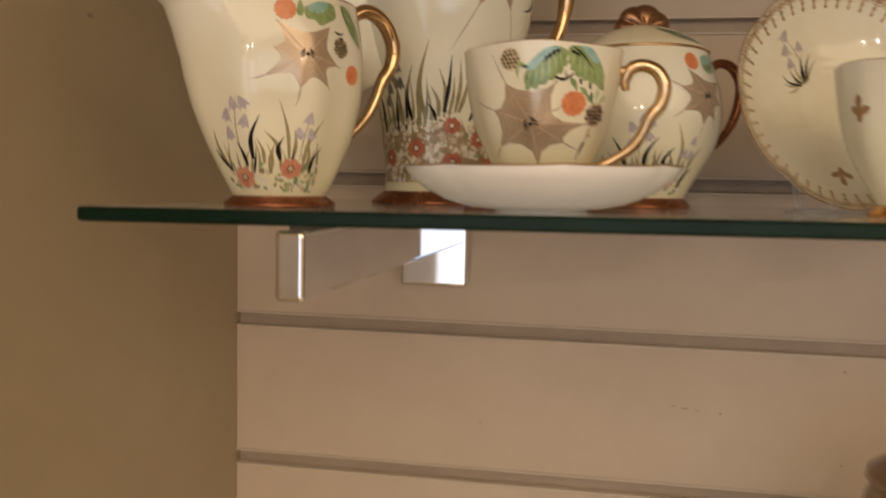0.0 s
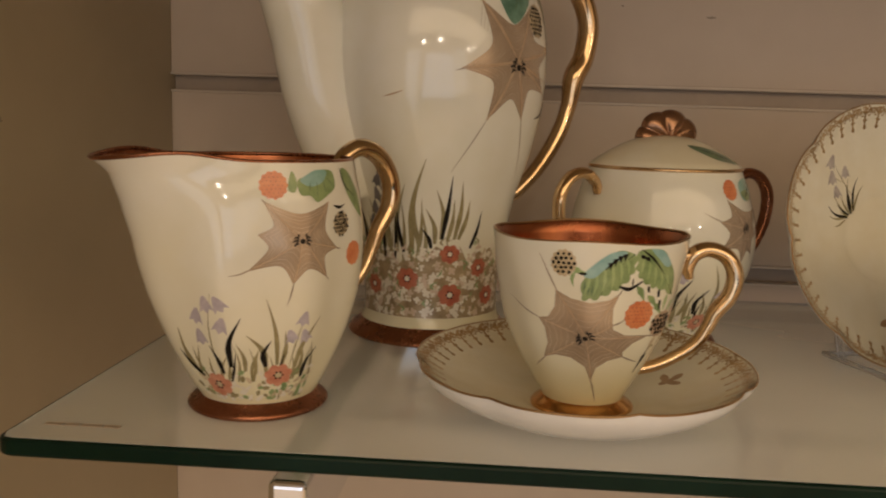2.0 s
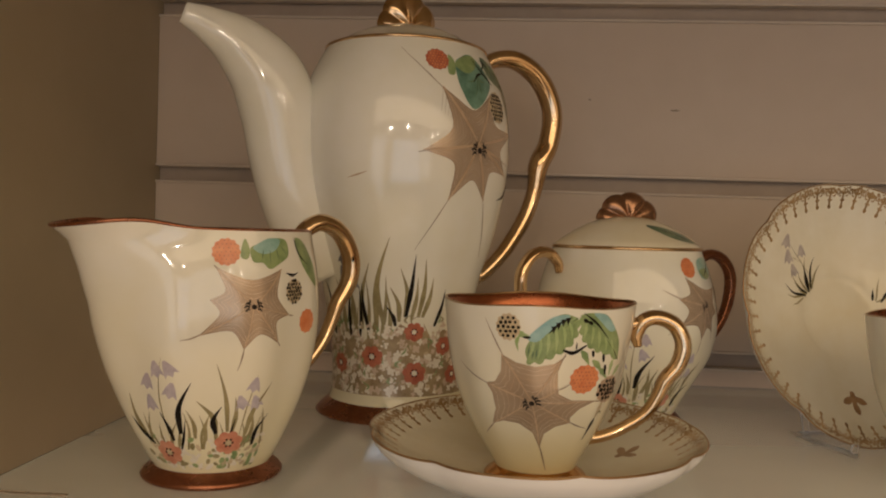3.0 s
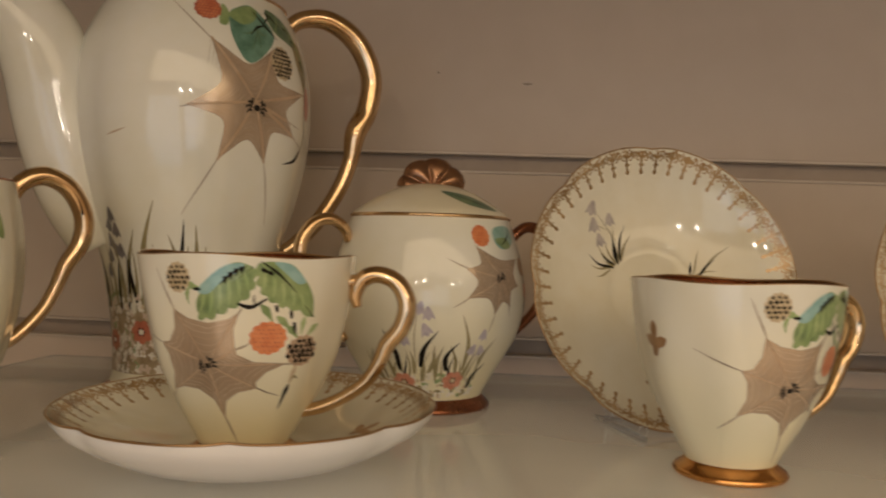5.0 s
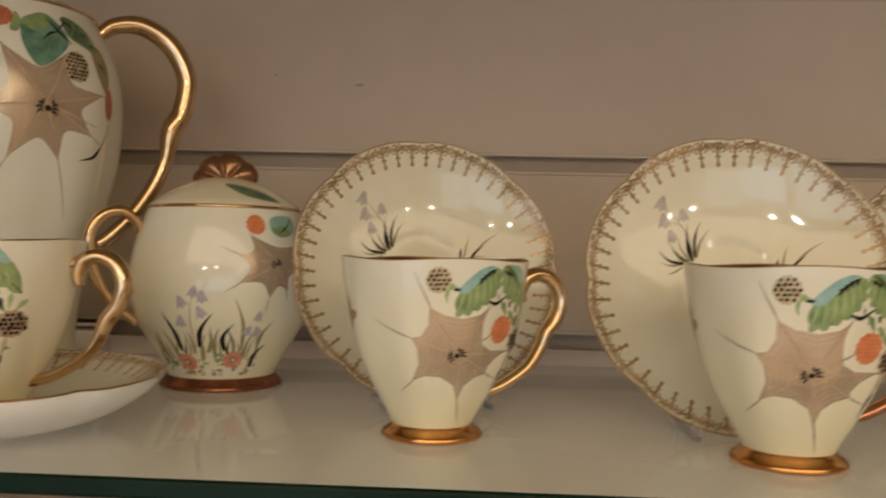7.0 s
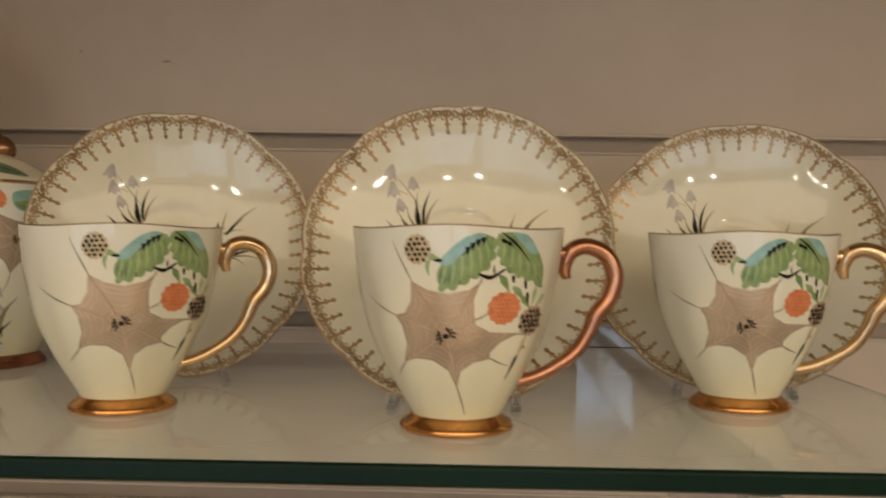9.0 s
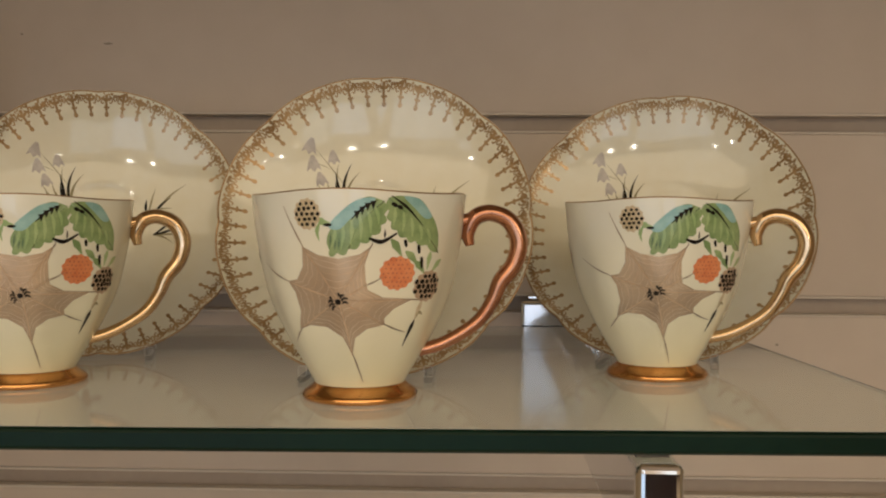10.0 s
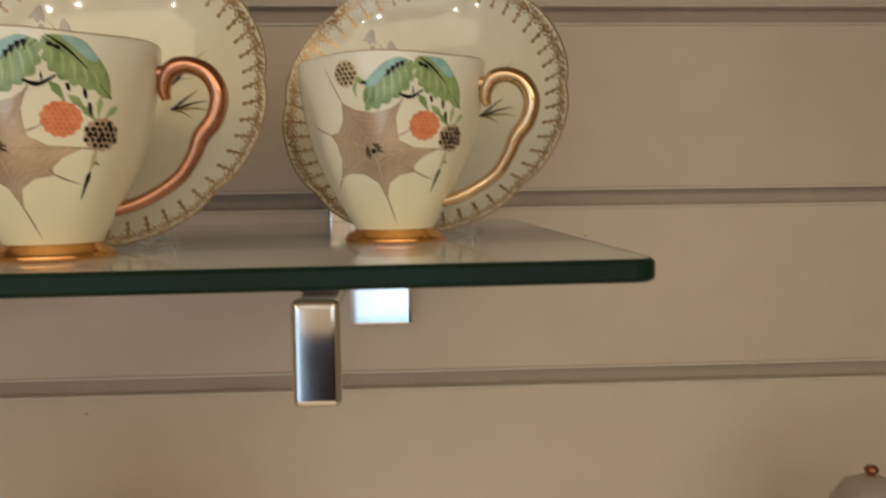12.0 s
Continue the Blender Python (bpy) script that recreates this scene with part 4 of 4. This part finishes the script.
def lid_leaf(ob, turn):
    """A green leaf painted on the domed lid."""
    prof = curve([(33.2, 80.8), (30.4, 83.0), (25.0, 86.6), (19.0, 90.0), (13.0, 92.4)], 6)
    c = Canvas(lambda a, r, off: (r * math.cos(a), r * math.sin(a), float(np.interp(r, prof[::-1, 0], prof[::-1, 1])) + off), lambda r: math.radians(r))
    c.fill("painted_leaf", P_DARK_GREEN, (turn, 25), [(turn + 24, 31.5), (turn + 14, 24.6), (turn - 6, 20.5), (turn - 24, 19.6), (turn - 14, 25), (turn, 29.6)], 0.16)
    c.stroke("painted_black_stem", P_BLACK, [(turn + 24, 31.5), (turn, 25.4), (turn - 23, 19.8)], 0.5, 0.22)
    for d in (-12, 0, 10):
        c.stroke("painted_leaf_vein", P_GREEN, [(turn - d, 25.6), (turn - d + 6, 28.2)], 0.5, 0.22)
    c.finish(ob)


def profile_fn(rows):
    """Radius as a smooth function of height, through (r, h) rows."""
    c = curve([(h, r) for r, h in rows], 10)
    return lambda h: float(np.interp(h, c[:, 0], c[:, 1]))


class Vessel:
    """A turned body with soft flutes; point(az, h, off) lies on its outside, in mm."""

    def __init__(self, rows, flutes=8, depth=0.008, lip=None, lip_width=40, rim_wave=0.0):
        self.rows, self.radius = rows, profile_fn(rows)
        self.low, self.high = rows[0][1], rows[-1][1]
        self.flutes, self.depth, self.lip, self.lip_width, self.rim_wave = flutes, depth, lip, lip_width, rim_wave

    def r(self, az, h):
        r = self.radius(h)
        share = min(max((h - self.low) / (self.high - self.low), 0), 1)
        r *= 1 + self.depth * math.cos(self.flutes * az) * math.sin(math.pi * min(share * 1.1, 1)) ** 0.7
        if self.lip:
            d = (az - math.pi + math.pi) % (2 * math.pi) - math.pi
            d = abs(abs(az % (2 * math.pi)) - math.pi)
            r += float(np.interp(h, [q[0] for q in self.lip], [q[1] for q in self.lip])) * math.exp(-(math.degrees(d) / self.lip_width) ** 2)
        return r

    def point(self, az, h, off=0.0):
        r = self.r(az, h) + off
        share = max((h - self.low) / (self.high - self.low), 0)
        dz = self.rim_wave * math.cos(4 * az + 0.6) * share ** 4
        if self.lip:
            d = abs(abs(az % (2 * math.pi)) - math.pi)
            dz += 2.4 * math.exp(-((math.degrees(d) - 30) / 17) ** 2) * share ** 6
        return (r * math.cos(az), r * math.sin(az), h + dz)

    def shell(self, seg=96, rows=36):
        hs = np.linspace(self.low, self.high, rows)
        return sheet([[self.point(2 * math.pi * k / seg, h) for k in range(seg)] for h in hs])

    def inside(self, wall=1.5, floor=None, seg=96, rows=24):
        floor = floor if floor is not None else self.low + 2
        hs = np.linspace(self.high, floor, rows)
        out = [[self.point(2 * math.pi * k / seg, h, -wall if i else -0.25) for k in range(seg)] for i, h in enumerate(hs)]
        out += [[(q[0] * s, q[1] * s, q[2] - 1.2 * (1 - s)) for q in out[-1]] for s in (0.8, 0.5, 0.05)]
        return sheet(out)

    def rim(self, radius=0.55, off=-0.6, seg=96):
        return ring_bm([self.point(2 * math.pi * k / seg, self.high, off) for k in range(seg)], radius)


def foot_bm(r_out, r_in, h, seg=72):
    return lathe([(r_out - 5, 0.0), (r_out - 0.5, 0.0), (r_out, 0.5), (r_out + 0.1, 1.2), (r_out - 0.6, 2.2), (r_in + 0.9, h - 1.2), (r_in + 0.15, h - 0.3), (r_in - 0.4, h + 0.4)], seg)


CUP = Vessel([(13.6, 4.6), (14.6, 6.6), (18.6, 13.6), (22.3, 20.5), (26.6, 30.5), (29.6, 43.0), (31.2, 52.0), (32.2, 60.3)], 8, 0.020, rim_wave=0.45)


def coffee_cup(m, label, group="coffee cups"):
    ob = thing("coffee_cup", m, label, "cup", group)
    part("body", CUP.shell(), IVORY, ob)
    part("lining", CUP.inside(), LINING, ob, "copper lustre inside")
    part("rim", CUP.rim(0.42), RIM_GILT, ob, "thin gilt rim line")
    part("foot", foot_bm(17.3, 13.6, 4.8), AMBER_GILT, ob, "flared gilt foot ring")
    pts = [(33.4, 45.6), (32.8, 49.6), (34.8, 54.0), (39.6, 55.6), (45.4, 53.2), (48.4, 47.0), (46.9, 40.0), (42.8, 34.6), (40.4, 29.0), (36.4, 23.0), (30.0, 18.4), (23.4, 15.2), (17.0, 13.6)]
    part("handle", tube(pts, (1.4, 2.2, 2.6, 2.6, 2.7, 2.8, 2.7, 2.6, 2.2, 2.1, 2.0, 2.0, 2.0), squash=1.35), GOLD, ob, "scrolled gilt loop handle")
    thumb = tube([(29.0, 52.5), (33.0, 53.5), (36.0, 54.6)], (2.2, 2.1, 1.8), squash=1.3)
    part("handle_joint", thumb, GOLD, ob)
    cup_paint(ob)
    return ob


def petal_edge(az, lobes=8, turn=0.035):
    """1 on the lobes, dipping at the notches between them."""
    return 1 - 0.026 * (1 - abs(math.sin(lobes * (az - turn) / 2))) ** 2.2


def saucer_height(r):
    return float(np.interp(r, SAUCER_CURVE[:, 0], SAUCER_CURVE[:, 1]))


SAUCER_CURVE = curve([(0, 3.4), (12, 3.4), (18, 3.6), (21, 4.6), (28, 5.6), (38, 8.4), (48, 12.6), (54, 16.2), (57.5, 19.0)], 8)


def saucer_point(az, r, off=0.0):
    k = 1 + (petal_edge(az) - 1) * (r / 57.5) ** 5
    wave = 0.9 * (petal_edge(az) - 1) / 0.026 * (r / 57.5) ** 8
    return (r * k * math.cos(az), r * k * math.sin(az), saucer_height(r) + off - wave * 0.6)


def saucer(m, label, posy=True, group="saucers"):
    ob = thing("saucer", m, label, "saucer", group)
    seg = 120
    rs = [0.2, 6, 12, 16, 18, 19.5, 21, 24, 28, 33, 38, 43, 47, 50, 53, 55.5, 57.0, 57.5]
    part("well", sheet([[saucer_point(2 * math.pi * k / seg, r) for k in range(seg)] for r in rs]), PORCELAIN, ob)
    under = [[saucer_point(2 * math.pi * k / seg, 57.4, -0.3) for k in range(seg)]]
    for r, h in ((56.8, 16.4), (54, 13.0), (48, 8.9), (41, 5.2), (34, 2.8), (27, 1.5), (21, 1.0), (19.6, 0.6), (19.0, 0.1), (18.2, 0.0), (17.4, 0.3), (16.8, 1.4), (0.2, 1.4)):
        under.append([tuple((r * math.cos(w) * (1 + (petal_edge(w) - 1) * (r / 57.5) ** 5), r * math.sin(w) * (1 + (petal_edge(w) - 1) * (r / 57.5) ** 5), h)) for w in (2 * math.pi * k / seg for k in range(seg))])
    part("underside", sheet(under), WHITE_CHINA, ob, "white glazed underside")
    part("rim", ring_bm([saucer_point(2 * math.pi * k / 180, 57.4, -0.3) for k in range(180)], 0.38, 6), RIM_GILT, ob, "gilt scalloped edge line")
    saucer_paint(ob, posy)
    return ob


def crest_bm(width, height, thick, lobes=5):
    """A scalloped fan-shaped finial: ribs spreading from its foot."""
    rows = []
    steps = 64
    for s in np.linspace(0.06, 1.0, 12):
        ring = []
        for side in (1, -1):
            for k in range(steps):
                a = math.pi * k / (steps - 1)
                a = a if side == 1 else math.pi - a
                rib = abs(math.sin(lobes * a / 2 + 0.0001))
                rad = s * (0.91 + 0.09 * rib ** 0.7)
                bulge = math.sqrt(max(1 - s ** 3.0, 0.0)) * (0.74 + 0.26 * rib)
                ring.append((rad * math.cos(a) * width / 2, -side * thick / 2 * bulge, rad * math.sin(a) * height))
        rows.append(ring)
    return sheet(rows)


CREAMER = Vessel([(19.6, 4.2), (21.8, 8.0), (26.4, 18.0), (31.0, 30.0), (34.4, 44.0), (35.6, 57.0), (35.0, 71.0), (33.4, 80.0), (32.6, 85.0)], 8, 0.028,
                 lip=[(8, 0), (30, 1.5), (46, 3.5), (60, 6.0), (72, 10.5), (81, 16.0), (85, 22.0)], lip_width=32)


def creamer(m):
    ob = thing("cream_jug", m, "cream porcelain milk jug with cobweb painting on the glass shelf", "jug")
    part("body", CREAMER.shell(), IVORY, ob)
    part("lining", CREAMER.inside(), LINING, ob, "copper lustre inside")
    part("rim", CREAMER.rim(0.7), BRONZE, ob, "bronze rim line")
    part("foot", foot_bm(24.0, 19.6, 5.4), BRONZE, ob, "flared bronze foot ring")
    pts = [(30.5, 79.0), (35.0, 85.6), (42.0, 88.4), (50.0, 84.6), (55.0, 75.5), (54.6, 66.0), (49.6, 57.6), (46.6, 50.0), (42.4, 42.0), (35.0, 34.0), (29.0, 30.0)]
    part("handle", tube(pts, (2.8, 3.1, 3.4, 3.4, 3.3, 3.2, 2.8, 2.4, 2.3, 2.2, 2.1), squash=1.3), GOLD, ob, "scrolled gilt handle")
    creamer_paint(ob)
    return ob


POT = Vessel([(33.0, 6.0), (31.6, 10.0), (31.2, 20.0), (33.4, 40.0), (38.0, 62.0), (43.8, 80.0), (48.4, 100.0), (50.0, 117.0), (49.4, 132.0), (46.8, 145.0), (42.2, 156.0), (37.6, 164.0)], 8, 0.015)


def coffee_pot(m):
    ob = thing("coffee_pot", m, "tall cream porcelain coffee pot with cobweb and flower painting", "coffee pot")
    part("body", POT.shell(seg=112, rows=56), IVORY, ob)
    part("foot", foot_bm(38.6, 32.6, 7.0), BRONZE, ob, "flared bronze foot ring")
    lid = part("lid", lathe([(37.6, 163.2), (37.8, 164.4), (36.4, 165.4), (34.0, 166.2), (28.0, 169.6), (20.0, 173.2), (12.0, 175.4), (7.0, 176.6), (0.2, 177.0)]), PORCELAIN, ob)
    part("rim", lathe([(37.2, 163.6), (38.1, 164.0), (38.2, 164.8), (37.2, 165.3)]), GOLD, ob, "thin gilt rim line")
    cb = crest_bm(30, 17, 11, 7)
    knob = part("finial", cb, GOLD, lid, "gilt fan-shaped finial")
    knob.location = (0, 0, 175.6 * MM)
    spout = [(-34.0, 64.0), (-44.0, 82.0), (-51.0, 99.0), (-56.0, 116.0), (-59.0, 131.0), (-65.5, 147.5), (-78.0, 160.0), (-91.0, 167.0), (-102.0, 171.0)]
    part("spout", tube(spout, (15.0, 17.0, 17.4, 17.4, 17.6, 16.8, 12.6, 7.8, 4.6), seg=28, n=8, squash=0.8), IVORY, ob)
    pts = [(38.0, 159.0), (46.0, 165.6), (59.0, 166.8), (72.5, 159.0), (80.4, 144.0), (79.0, 128.0), (73.6, 117.0), (71.4, 104.0), (66.0, 90.0), (56.0, 75.0), (45.0, 64.0), (40.0, 61.0)]
    part("handle", tube(pts, (3.4, 3.9, 4.6, 5.0, 5.0, 5.1, 5.1, 3.8, 3.8, 3.6, 3.4, 3.3), squash=1.15, n=8), GOLD, ob, "large scrolled gilt handle")
    pot_paint(ob)
    return ob


SUGAR = Vessel([(23.6, 5.0), (25.4, 8.6), (29.0, 15.0), (33.6, 22.6), (38.0, 31.0), (40.6, 41.0), (41.0, 48.0), (39.9, 58.0), (37.2, 69.0), (33.6, 79.0)], 8, 0.008)


def sugar_bowl(m):
    ob = thing("sugar_bowl", m, "lidded cream porcelain sugar bowl with two gilt handles", "sugar bowl")
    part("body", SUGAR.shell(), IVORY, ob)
    part("foot", foot_bm(27.2, 23.6, 5.6), BRONZE, ob, "flared bronze foot ring")
    lid = part("lid", lathe([(32.6, 78.6), (33.8, 79.6), (33.2, 80.8), (30.4, 83.0), (25.0, 86.6), (19.0, 90.0), (13.0, 92.4), (9.0, 93.4), (0.2, 93.8)]), PORCELAIN, ob)
    part("rim", lathe([(33.0, 78.6), (34.2, 79.1), (34.3, 79.9), (33.2, 80.5)]), GOLD, ob, "thin gilt rim line")
    knob = part("finial", crest_bm(30, 13.0, 10, 7), FINIAL_LUSTRE, lid, "brown lustre fan-shaped finial")
    knob.matrix_basis = pose(0, 0, 92.4 * MM, 0, 0, -20)
    pts = [(37.5, 68.0), (39.0, 73.0), (45.0, 77.0), (52.6, 75.0), (57.6, 67.0), (57.0, 55.0), (52.6, 44.0), (46.4, 36.0), (37.5, 28.6)]
    for turn in (0, 180):
        hd = part("handle", tube(pts, (1.6, 2.2, 2.5, 2.6, 2.6, 2.5, 2.2, 2.0, 2.0), squash=1.3), GOLD if turn else BRONZE, ob, "scrolled lustre loop handle")
        hd.matrix_basis = pose(0, 0, 0, 0, 0, turn or -10)
    lid_leaf(lid, -82)
    sugar_paint(ob)
    return ob


# ---- the set on the shelf ----
def standing(x, y, turn, lift=0.0):
    """A pose on the leaning shelf."""
    return pose(x, y, TOP + SLOPE * x + lift, 0, LEAN_Y, 0) @ pose(0, 0, 0, 0, 0, turn)


def turn_handle(cup, degrees):
    for o in cup.children:
        if o.name.split(".")[0] in ("handle", "handle_joint"):
            o.matrix_basis = pose(0, 0, 0, 0, 0, degrees)


creamer(standing(-0.2282, 0.3690, 43))
coffee_pot(standing(-0.1784, 0.4850, 28) @ Matrix.Diagonal((1.01, 1.01, 1.04, 1)))
sugar_bowl(standing(-0.0718, 0.4845, 33) @ Matrix.Scale(1.016, 4))
saucer(standing(-0.1155, 0.3745, 0, 0.0003) @ pose(0, 0, 0, 1.0, -0.3, 0) @ pose(0, 0, 0, 0, 0, 100), "porcelain saucer lying flat under a coffee cup", False)
first_cup = coffee_cup(standing(-0.1155, 0.3690, 5, 0.0036), "cream porcelain coffee cup with cobweb painting on its saucer")
for x, y, turn, handle, text in ((0.0338, 0.3895, 31, -7, "turned aside"), (0.1462, 0.3680, 4.3, 0, "near the shelf edge"), (0.2455, 0.4115, -3, -14, "near the shelf end")):
    cup = copy_thing(first_cup, standing(x, y, turn))
    tagged(cup, "cream porcelain coffee cup with cobweb painting, " + text)
    turn_handle(cup, handle)
    if text == "near the shelf edge":
        for o in cup.children:
            if o.name.split(".")[0] in ("handle", "handle_joint"):
                o.material_slots[0].link = "OBJECT"
                o.material_slots[0].material = COPPER
turn_handle(first_cup, -4)


def plate_stand(x, y, tilt, turn=0):
    """Two clear side pieces, each with a foot, a front lip and a leaning leg, joined by a bar."""
    ob = thing("plate_stand", standing(x, y, turn), "clear plastic plate stand holding a saucer", "stand", "plate stands")
    for sx in (-0.021, 0.021):
        bm = bmesh.new()
        box_bm((sx - 0.0015, -0.007, 0.0), (sx + 0.0015, 0.034, 0.0018), 0.0004, 1, bm)
        box_bm((sx - 0.0015, -0.007, 0.0019), (sx + 0.0015, -0.0055, 0.0055), 0.0004, 1, bm)
        part("side", bm, ACRYLIC, ob)
        leg = part("leg", box_bm((sx - 0.0015, 0.0, 0.0), (sx + 0.0015, 0.0018, 0.036), 0.0004, 1), ACRYLIC, ob)
        leg.matrix_basis = pose(0, 0.022, 0.0016, -tilt, 0, 0)
    part("bar", box_bm((-0.0194, 0.029, 0.0003), (0.0194, 0.0325, 0.0018), 0.0004, 1), ACRYLIC, ob)
    return ob


leaning = None
for x, y, tilt, turn, size in ((0.0262, 0.4570, 17, 18, 1.012), (0.1448, 0.4160, 18.4, 0, 0.992), (0.2570, 0.4570, 22.0, -16, 1.012)):
    tilt_m = Matrix.Rotation(radians(turn), 4, "Z") @ Matrix.Rotation(radians(90 - tilt), 4, "X")
    face = Matrix.Translation((x, y, TOP + SLOPE * x + 0.0018 + 0.0569 * size * math.cos(radians(tilt)))) @ tilt_m @ Matrix.Translation((0, 0, -0.0190)) @ Matrix.Scale(size, 4)
    text = "porcelain saucer with gilt lace border, tilted on a stand"
    if leaning is None:
        leaning = saucer(face, text)
    else:
        tagged(copy_thing(leaning, face), text)
    base = Vector((x, y)) - 0.0563 * math.sin(radians(tilt)) * Vector((-math.sin(radians(turn)), math.cos(radians(turn))))
    plate_stand(base[0], base[1], tilt, turn)


def lidded_jar(x, y, height, width, colour, lid_mat, label):
    ob = thing("lidded_jar", pose(x, y, LOWER), label, "jar")
    h, r = height, width / 2
    part("body", lathe([(0.2, 0.4), (r * 0.6, 0.4), (r * 0.66, 0.0), (r * 0.72, 1.0), (r * 0.7, 4.0), (r * 0.9, h * 0.2), (r, h * 0.45), (r * 0.97, h * 0.66), (r * 0.8, h * 0.84), (r * 0.74, h * 0.873)], 48), colour, ob)
    lid = part("lid", lathe([(r * 0.72, h * 0.87), (r * 0.82, h * 0.88), (r * 0.8, h * 0.905), (r * 0.55, h * 0.952), (r * 0.2, h * 0.972), (0.2, h * 0.974)], 48), lid_mat, ob)
    part("knob", lathe([(r * 0.1, h * 0.966), (r * 0.08, h * 0.976), (r * 0.13, h * 0.982), (r * 0.15, h * 0.99), (r * 0.1, h * 0.998), (0.1, h)], 24), BRONZE, lid, "small bronze knob")
    return ob


LILAC_GLAZE = mottled("lilac_glaze", (0.30, 0.25, 0.22), (0.40, 0.34, 0.30), 20, 0.2, coat=0.6)
BROWN_GLAZE = mottled("brown_glaze", (0.16, 0.09, 0.04), (0.26, 0.15, 0.07), 20, 0.25, coat=0.6)
lidded_jar(0.472, 0.500, 185.0, 46, LILAC_GLAZE, LILAC_GLAZE, "dark grey glazed lidded jar on the lower shelf")
lidded_jar(0.086, 0.470, 188, 96, BROWN_GLAZE, BROWN_GLAZE, "brown glazed lidded jar on the lower shelf")

# ---- marks of wear ----
SCUFF = mottled("scuff", (0.27, 0.22, 0.165), (0.36, 0.30, 0.235), 300, 0.7)


def scuff(parent, place, rx, ry, seed, side=False):
    """A small irregular mark on a wall, a hair proud of the paint."""
    rnd, bm = random.Random(seed), bmesh.new()
    ring = []
    for k in range(14):
        a, m = 2 * math.pi * k / 14, rnd.uniform(0.5, 1.1)
        u, v = rx * m * math.cos(a), ry * m * math.sin(a)
        ring.append(bm.verts.new((place[0], place[1] + u, place[2] + v) if side else (place[0] + u, place[1], place[2] + v)))
    bm.faces.new(ring)
    part("scuff", bm, SCUFF, parent, smooth=False)


for k, (x, z, rx, ry) in enumerate(((-0.038, 1.1445, 0.0016, 0.0006), (-0.0305, 1.1432, 0.0034, 0.0006), (-0.0225, 1.1424, 0.0022, 0.0004), (-0.0075, 1.1412, 0.0013, 0.0009), (-0.169, 1.1242, 0.0008, 0.0007), (0.0690, 1.1740, 0.0015, 0.0007),
                                    (0.0700, 1.1120, 0.0010, 0.0008), (-0.082, 1.4480, 0.0012, 0.0009), (-0.031, 1.4425, 0.0034, 0.0009), (0.356, 1.2710, 0.0012, 0.0009))):
    scuff(wall_back, (x, WALL_Y - 0.0004, z), rx, ry, k)
scuff(wall_left, (LEFT_X + 0.0004, 0.420, 1.3730), 0.004, 0.0016, 31, True)
